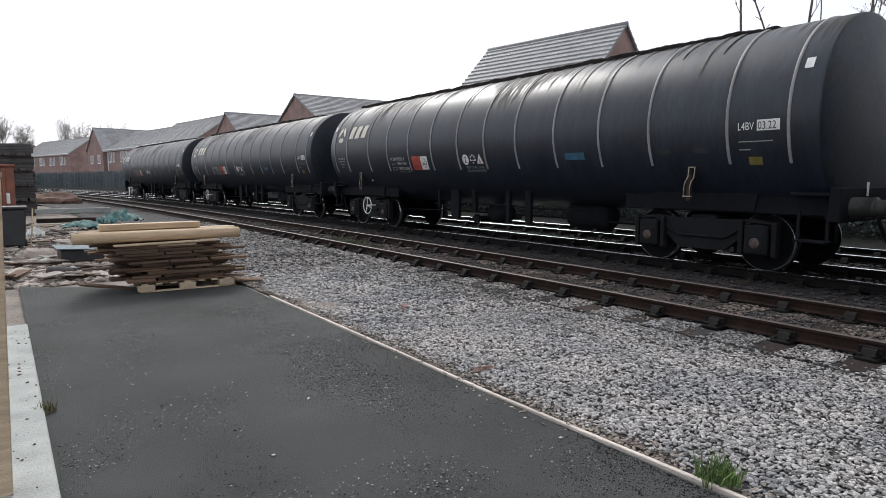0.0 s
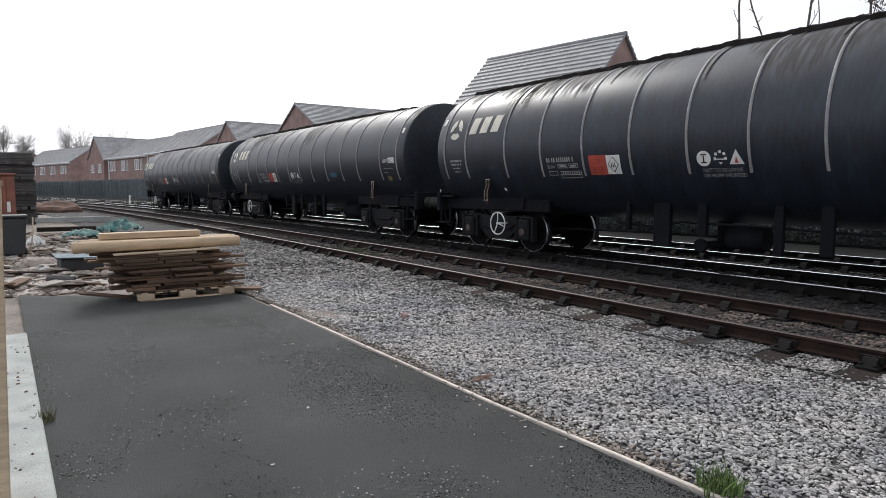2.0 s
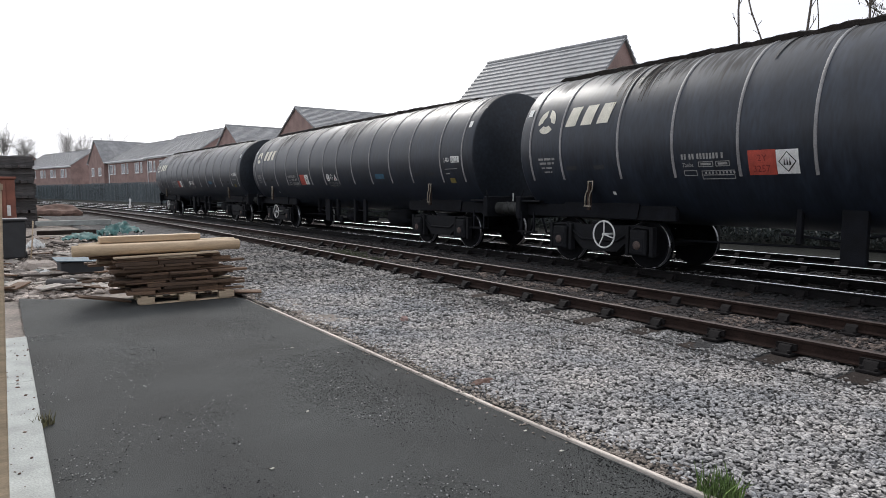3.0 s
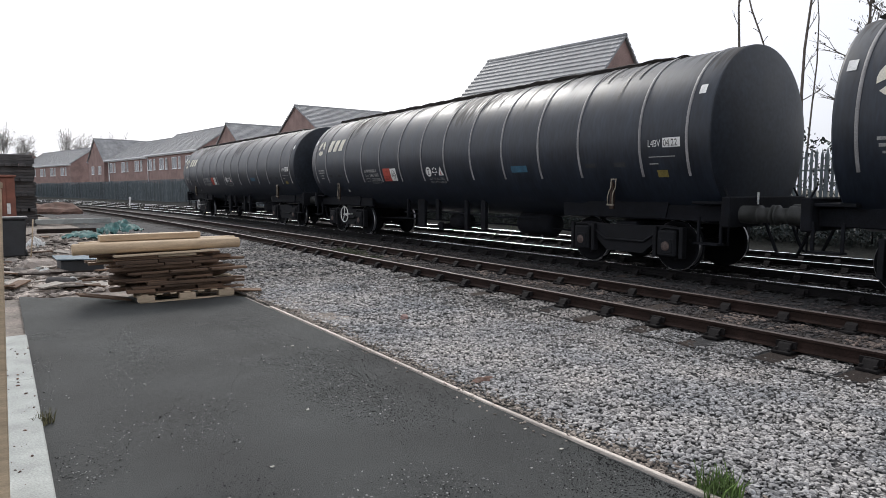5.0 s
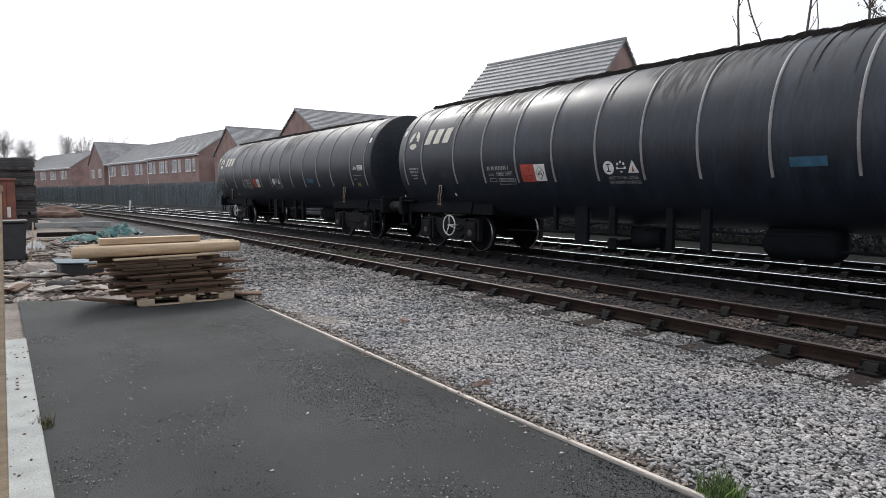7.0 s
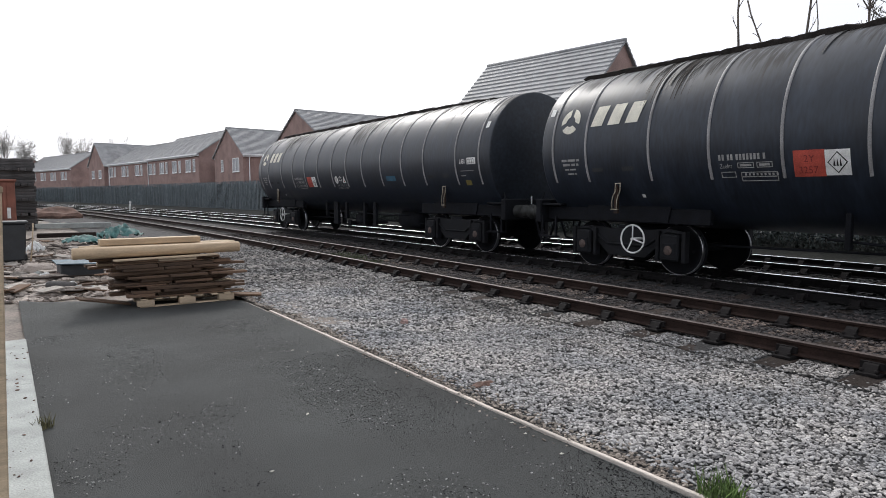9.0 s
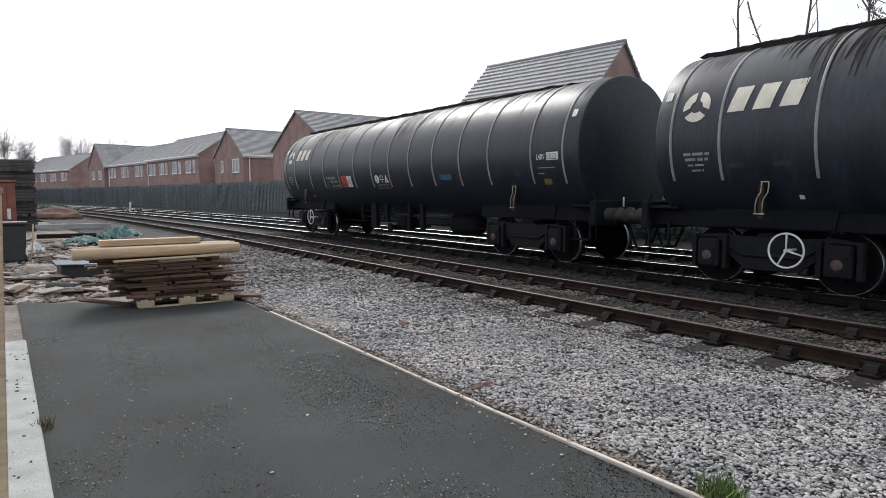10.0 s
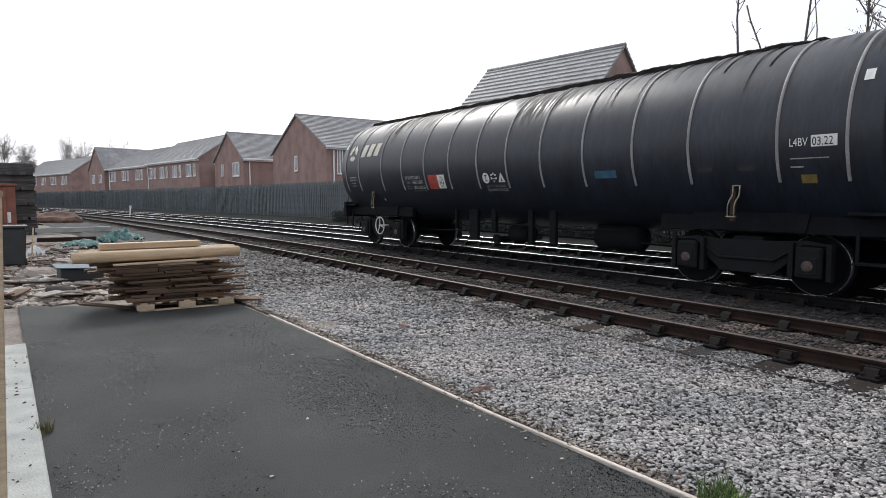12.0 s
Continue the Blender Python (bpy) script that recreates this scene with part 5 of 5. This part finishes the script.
for k in range(26):
    y = 12.0 + 7 * rk.random() ** 1.3
    x = rk.uniform(-0.2, 0.09 * y + 0.1)
    q = rk.uniform(0.06, 0.15)
    thing("rubble_lump", "broken lump of concrete or brick in the dirt", "rubble", "rubble lumps", m=pose(x, y, yard_z(x, y) - 0.01, 0, 0, rk.uniform(0, 180)), data=lump("rubble_lump", 60 + k, q * 1.4, q, q * 0.8, (RUBBLE, SCRAP, DIRT, CONCRETE)[k % 4]))
marker = thing("marker_post", "short white marker post beside the tracks", "marker post", m=pose(9.4, 62.0, -0.05, 0, 4, 0))
part("shaft", cyl(bmesh.new(), (0, 0, 0), (0, 0, 0.85), 0.05, seg=10), WHITE, marker)
part("head", B(-0.1, 0.1, -0.03, 0.03, 0.8, 1.0, 0.02), WHITE, marker)

# ---- tufts of grass ----
def tuft(x, y, n, h, spread, seed, label):
    rnd = random.Random(seed)
    v, f = [], []
    for _ in range(n):
        a, r = rnd.uniform(0, 6.28), spread * rnd.random() ** 0.6
        bx, by = r * math.cos(a), r * math.sin(a)
        lean = Vector((rnd.uniform(-1, 1), rnd.uniform(-1, 1), 0)) * h * 0.5
        hh = h * rnd.uniform(0.5, 1.1)
        w = rnd.uniform(0.003, 0.006)
        t = rnd.uniform(0, 3.14)
        dx, dy = w * math.cos(t), w * math.sin(t)
        k = len(v)
        for q, s in ((0, 1), (0.5, 0.8), (1, 0.1)):
            px, py, pz = bx + lean.x * q * q, by + lean.y * q * q, hh * q
            v += [(px - dx * s, py - dy * s, pz), (px + dx * s, py + dy * s, pz)]
        f += [(k, k + 1, k + 3, k + 2), (k + 2, k + 3, k + 5, k + 4)]
    return thing("grass_tuft", label, "grass", kind="stuff", m=pose(x, y, -0.01), data=raw("grass_tuft", v, f, GRASS))


tuft(3.02, 1.74, 150, 0.14, 0.11, 1, "fresh green grass tuft growing at the board's edge")
DRY = mat("dry_weed", (0.13, 0.12, 0.06), 0.85, var=0.3, scale=6, bump=0.1, island=0.3)
OLIVE = mat("olive_weed", (0.065, 0.080, 0.035), 0.85, var=0.3, scale=6, bump=0.1, island=0.3)
wd = tuft(0.16, 4.98, 60, 0.09, 0.06, 2, "small withered weed growing at the kerb")
wd.data.materials[0] = DRY
for k, (x, y) in enumerate(((7.1, 13.8), (7.3, 14.3), (7.0, 12.9), (7.25, 15.0), (16.6, 22), (16.5, 26), (16.8, 30), (16.6, 18), (16.5, 35))):
    weeds = tuft(x, y, 120, 0.10 if k < 4 else 0.4, 0.35 if k < 4 else 0.8, 30 + k, "low olive-green weeds in the ballast")
    weeds.data.materials[0] = OLIVE

# ---- the train ----
first = tank_wagon("03.22")
second = tank_wagon("04.22")
wagons = [copy_thing(second, Matrix()), first, second, copy_thing(first, Matrix())]

# ---- loose ballast stones ----
rnd = np.random.RandomState(4)


def stone_shape(seed):
    bm = bmesh.new()
    bmesh.ops.create_icosphere(bm, subdivisions=1, radius=1.0)
    r = random.Random(seed)
    s = Vector((r.uniform(0.95, 1.5), r.uniform(0.65, 1.0), r.uniform(0.42, 0.68)))
    for v in bm.verts:
        v.co = v.co * r.uniform(0.6, 1.2)
        v.co = Vector((v.co.x * s.x, v.co.y * s.y, v.co.z * s.z))
    vs = np.array([v.co[:] for v in bm.verts])
    fs = np.array([[v.index for v in f.verts] for f in bm.faces])
    bm.free()
    return vs, fs


SHAPES = [stone_shape(k) for k in range(10)]


def stones(name, label, pts, sizes, material):
    """Many loose stones in one mesh."""
    V, Fs, base = [], [], 0
    for i in range(len(pts)):
        vs, fs = SHAPES[i % 10]
        a, b = rnd.uniform(0, 6.28), rnd.uniform(-0.6, 0.6)
        ca, sa, cb, sb = math.cos(a), math.sin(a), math.cos(b), math.sin(b)
        rot = np.array([[ca, -sa, 0], [sa, ca, 0], [0, 0, 1]]) @ np.array([[1, 0, 0], [0, cb, -sb], [0, sb, cb]])
        V.append(vs @ rot.T * sizes[i] + pts[i])
        Fs.append(fs + base)
        base += len(vs)
    V, Fs = np.concatenate(V), np.concatenate(Fs)
    me = bpy.data.meshes.new(name)
    me.vertices.add(len(V))
    me.vertices.foreach_set("co", V.ravel())
    me.loops.add(Fs.size)
    me.loops.foreach_set("vertex_index", Fs.ravel())
    me.polygons.add(len(Fs))
    me.polygons.foreach_set("loop_start", np.arange(0, Fs.size, 3))
    me.polygons.foreach_set("use_smooth", np.zeros(len(Fs), dtype=bool))
    me.update(calc_edges=True)
    me.materials.append(material)
    return thing(name, label, "ballast stones", kind="stuff", data=me)


def scatter(x0, x1, y0, y1, per_m2, size, lift=0.35, keep=None):
    n = int((x1 - x0) * (y1 - y0) * per_m2)
    xs, ys = rnd.uniform(x0, x1, n), rnd.uniform(y0, y1, n)
    sz = size * rnd.uniform(0.55, 1.35, n)
    out, os = [], []
    for x, y, s in zip(xs, ys, sz):
        if keep is None or keep(x, y):
            out.append((x + off(y), y, bed_z(x, y) + lift * s))
            os.append(s)
    return out, os


sleeper_end = lambda x, y: x < 5.9 or abs(((y + 3.05) / 0.762 + 0.5) % 1 - 0.5) > 0.185 or rnd.rand() < 0.05
A1, S1 = scatter(2.96, 6.45, -2.0, 6.0, 2300, 0.0152, 0.5, sleeper_end)
A2, S2 = scatter(2.96, 6.45, 6.0, 11.0, 1000, 0.0205, 0.5, sleeper_end)
A9, S9 = scatter(2.80, 3.02, 1.0, 5.6, 220, 0.011, 0.5, lambda x, y: noise.noise((x * 2, y * 1.4, 41)) > 0.02 + 0.9 * max(0.0, 2.93 - x))
A9 = [(x + 0.035 * math.sin(y * 1.1), y, 0.004 if x < 2.905 else 0.021 if x < 2.935 else 0.004) for x, y, z in A9]
A3, S3 = scatter(3.0, 6.45, 10.2, 26.0, 330, 0.033)
PA, SA = np.array(A1 + A2), np.array(S1 + S2)
grimy = np.array([p[0] + 0.09 * p[1] + 0.9 * noise.noise((p[0] * 1.1, p[1] * 0.8, 21)) + 1.7 * rnd.rand() > 6.85 for p in PA])
earthy = np.array([p[0] < 3.02 + 0.22 * rnd.rand() ** 2 + 0.22 * max(0.0, noise.noise((p[0] * 1.5, p[1] * 0.9, 31))) for p in PA]) & ~grimy
clean = ~grimy & ~earthy
stones("loose_ballast", "pale grey crushed stone ballast beside the siding", PA[clean], SA[clean], STONE)
stones("earthy_ballast", "brown earthy stones and soil along the edging board", np.concatenate([PA[earthy], np.array(A9)]), np.concatenate([SA[earthy] * 0.85, np.array(S9)]), STONE_BROWN)
stones("dirty_ballast", "dirty grey ballast beside and further along the siding", np.concatenate([PA[grimy], np.array(A3)]), np.concatenate([SA[grimy], np.array(S3)]), STONE_FAR)
between = lambda x, y: abs(((y + 3.05) / 0.762) % 1 - 0.5) < 0.33 or abs(x - 7.22) > 1.32
A4, S4 = scatter(6.52, 9.5, 1.0, 12.0, 480, 0.025, keep=lambda x, y: between(x, y) or rnd.rand() < 0.35)
A5, S5 = scatter(6.52, 9.6, 12.0, 26.0, 120, 0.042, keep=between)
stones("track_ballast", "darker dirty ballast between the rails", np.array(A4 + A5), np.array(S4 + S5), STONE_DARK)
A7, S7 = scatter(8.06, 9.15, 1.0, 16.0, 420, 0.024)
A8, S8 = scatter(6.55, 7.9, 1.0, 14.0, 420, 0.024, 0.6, lambda x, y: noise.noise((x * 1.5, y * 0.9, 11)) > 0.12 and between(x, y))
stones("sooty_ballast", "sooty grey stones between the tracks", np.array(A7), np.array(S7), STONE_SOOT)
stones("rusty_ballast", "rust-stained stones between the siding's rails", np.array(A8), np.array(S8), STONE_RUST)
# oily stones, coloured darker still for the shade below the wagons
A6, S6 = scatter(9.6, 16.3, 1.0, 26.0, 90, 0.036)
stones("far_ballast", "oily ballast under the train, darkened to deepen its shade", np.array(A6), np.array(S6), STONE_OIL)
# rubble over the yard
n = 5200
ry = 11.3 + 13 * rnd.rand(n) ** 1.4
rx = -1.0 + (1.6 + 0.1 * ry) * rnd.rand(n)
ok = np.array([y > tarmac_edge(max(0.14, min(2.9, x))) + 0.1 for x, y in zip(rx, ry)])
rp = np.array([(x, y, yard_z(x, y) + 0.02) for x, y in zip(rx, ry)])[ok]
stones("yard_rubble", "broken brick and stone strewn over the dirt", rp, 0.018 + 0.085 * rnd.rand(len(rp)) ** 4, RUBBLE)
# small things lying about
rl = random.Random(6)
LEAF = mat("pale_litter", (0.5, 0.48, 0.42), 0.8, var=0.2, scale=20, bump=0.2)
for x, y in ((2.84, 3.18), (2.78, 2.98), (2.74, 2.61), (2.65, 5.55), (2.46, 5.85), (1.74, 4.17), (2.36, 6.01), (2.81, 4.71), (1.2, 3.4)):
    v = [(rl.uniform(0.005, 0.013) * math.cos(a) * 1.6, rl.uniform(0.005, 0.013) * math.sin(a), 0.003 * math.sin(3 * a)) for a in (0.3, 1.2, 2.4, 3.3, 4.4, 5.5)]
    bm = bmesh.new()
    lo = [bm.verts.new(p) for p in v]
    hi = [bm.verts.new((p[0], p[1], p[2] + 0.003)) for p in v]
    bm.faces.new(lo[::-1])
    bm.faces.new(hi)
    for i in range(6):
        bm.faces.new((lo[i], lo[(i + 1) % 6], hi[(i + 1) % 6], hi[i]))
    thing("dry_leaf", "pale dry leaf on the tarmac", "leaf", "dry leaves", m=pose(x, y, 0.006, 0, 0, rl.uniform(0, 180)), data=mesh_of("dry_leaf", bm, LEAF))
thing("moss_clump", "dark moss clump on the ballast", "moss", m=pose(3.27, 4.03, -0.02), data=lump("moss_clump", 51, 0.11, 0.06, 0.035, HEAP))
thing("brick_piece", "broken piece of red brick on the ballast", "brick piece", m=pose(4.11, 6.67, -0.02), data=lump("brick_piece", 55, 0.055, 0.04, 0.04, BRICK))
# grit on the tarmac
n = 46000
gx, gy = rnd.uniform(0.16, 2.88, n), 1.2 + 7.0 * rnd.rand(n) ** 1.3
keepg = np.array([noise.noise((x * 1.6, y * 1.0, 7)) + 0.02 + 0.12 * (y < 4) > 0.14 * k for x, y, k in zip(gx, gy, rnd.rand(n) * 4)])
gp = np.stack([gx, gy, np.full(n, 0.004)], 1)[keepg]
stones("grit", "loose chippings scattered on the tarmac", gp[::2], 0.0025 + 0.005 * rnd.rand(len(gp[::2])) ** 2, CHIP)
dp = gp + np.stack([rnd.normal(0, 0.03, len(gp)), rnd.normal(0, 0.03, len(gp)), np.zeros(len(gp))], 1)
n = 20000
hx, hy = 2.88 - 2.4 * rnd.rand(n) ** 1.8, 1.2 + 4.6 * rnd.rand(n) ** 1.5
worn = np.array([noise.noise((x * 1.1, y * 0.8, 17)) + 0.10 + 0.12 * (x - 1.5) > 0.22 * k for x, y, k in zip(hx, hy, rnd.rand(n) * 2)])
dp = np.concatenate([dp[::3], np.stack([hx, hy, np.full(n, 0.004)], 1)[worn]])
stones("dark_grit", "black bitumen crumbs scattered on the tarmac", dp, 0.0018 + 0.0040 * rnd.rand(len(dp)) ** 2, CHIP_DARK)
lx, ly = rnd.uniform(-0.12, 0.14, 90), rnd.uniform(2.4, 7.9, 90)
stones("kerb_litter", "dark crumbs and leaf litter on the kerb", np.stack([lx, ly, np.full(90, 0.042)], 1), 0.004 + 0.010 * rnd.rand(90) ** 2, HEAP)

# ---- movement: the train rolls towards the camera's right and slows ----
def run(t):
    return 3.1754 * t + 0.00186 * t * t - 0.0016917 * t ** 3


def motions():
    for k, wg in enumerate(wagons):
        rows = []
        for i in range(25):
            t = i * 0.5
            y = 11.77 + (k - 1) * PITCH - run(t)
            rows.append((t, pose(TRACKS[1] + off(y), y, ZR, 0, 0, heading(y))))
        walk(wg, rows)
        for ws in [c for c in wg.children if c.name.startswith("wheelset")]:
            y = ws.matrix_basis.translation.y
            walk(ws, [(i * 0.2, pose(0, y, AXLE_Z, math.degrees(run(i * 0.2) / AXLE_Z), 0, 0)) for i in range(61)])


motions()
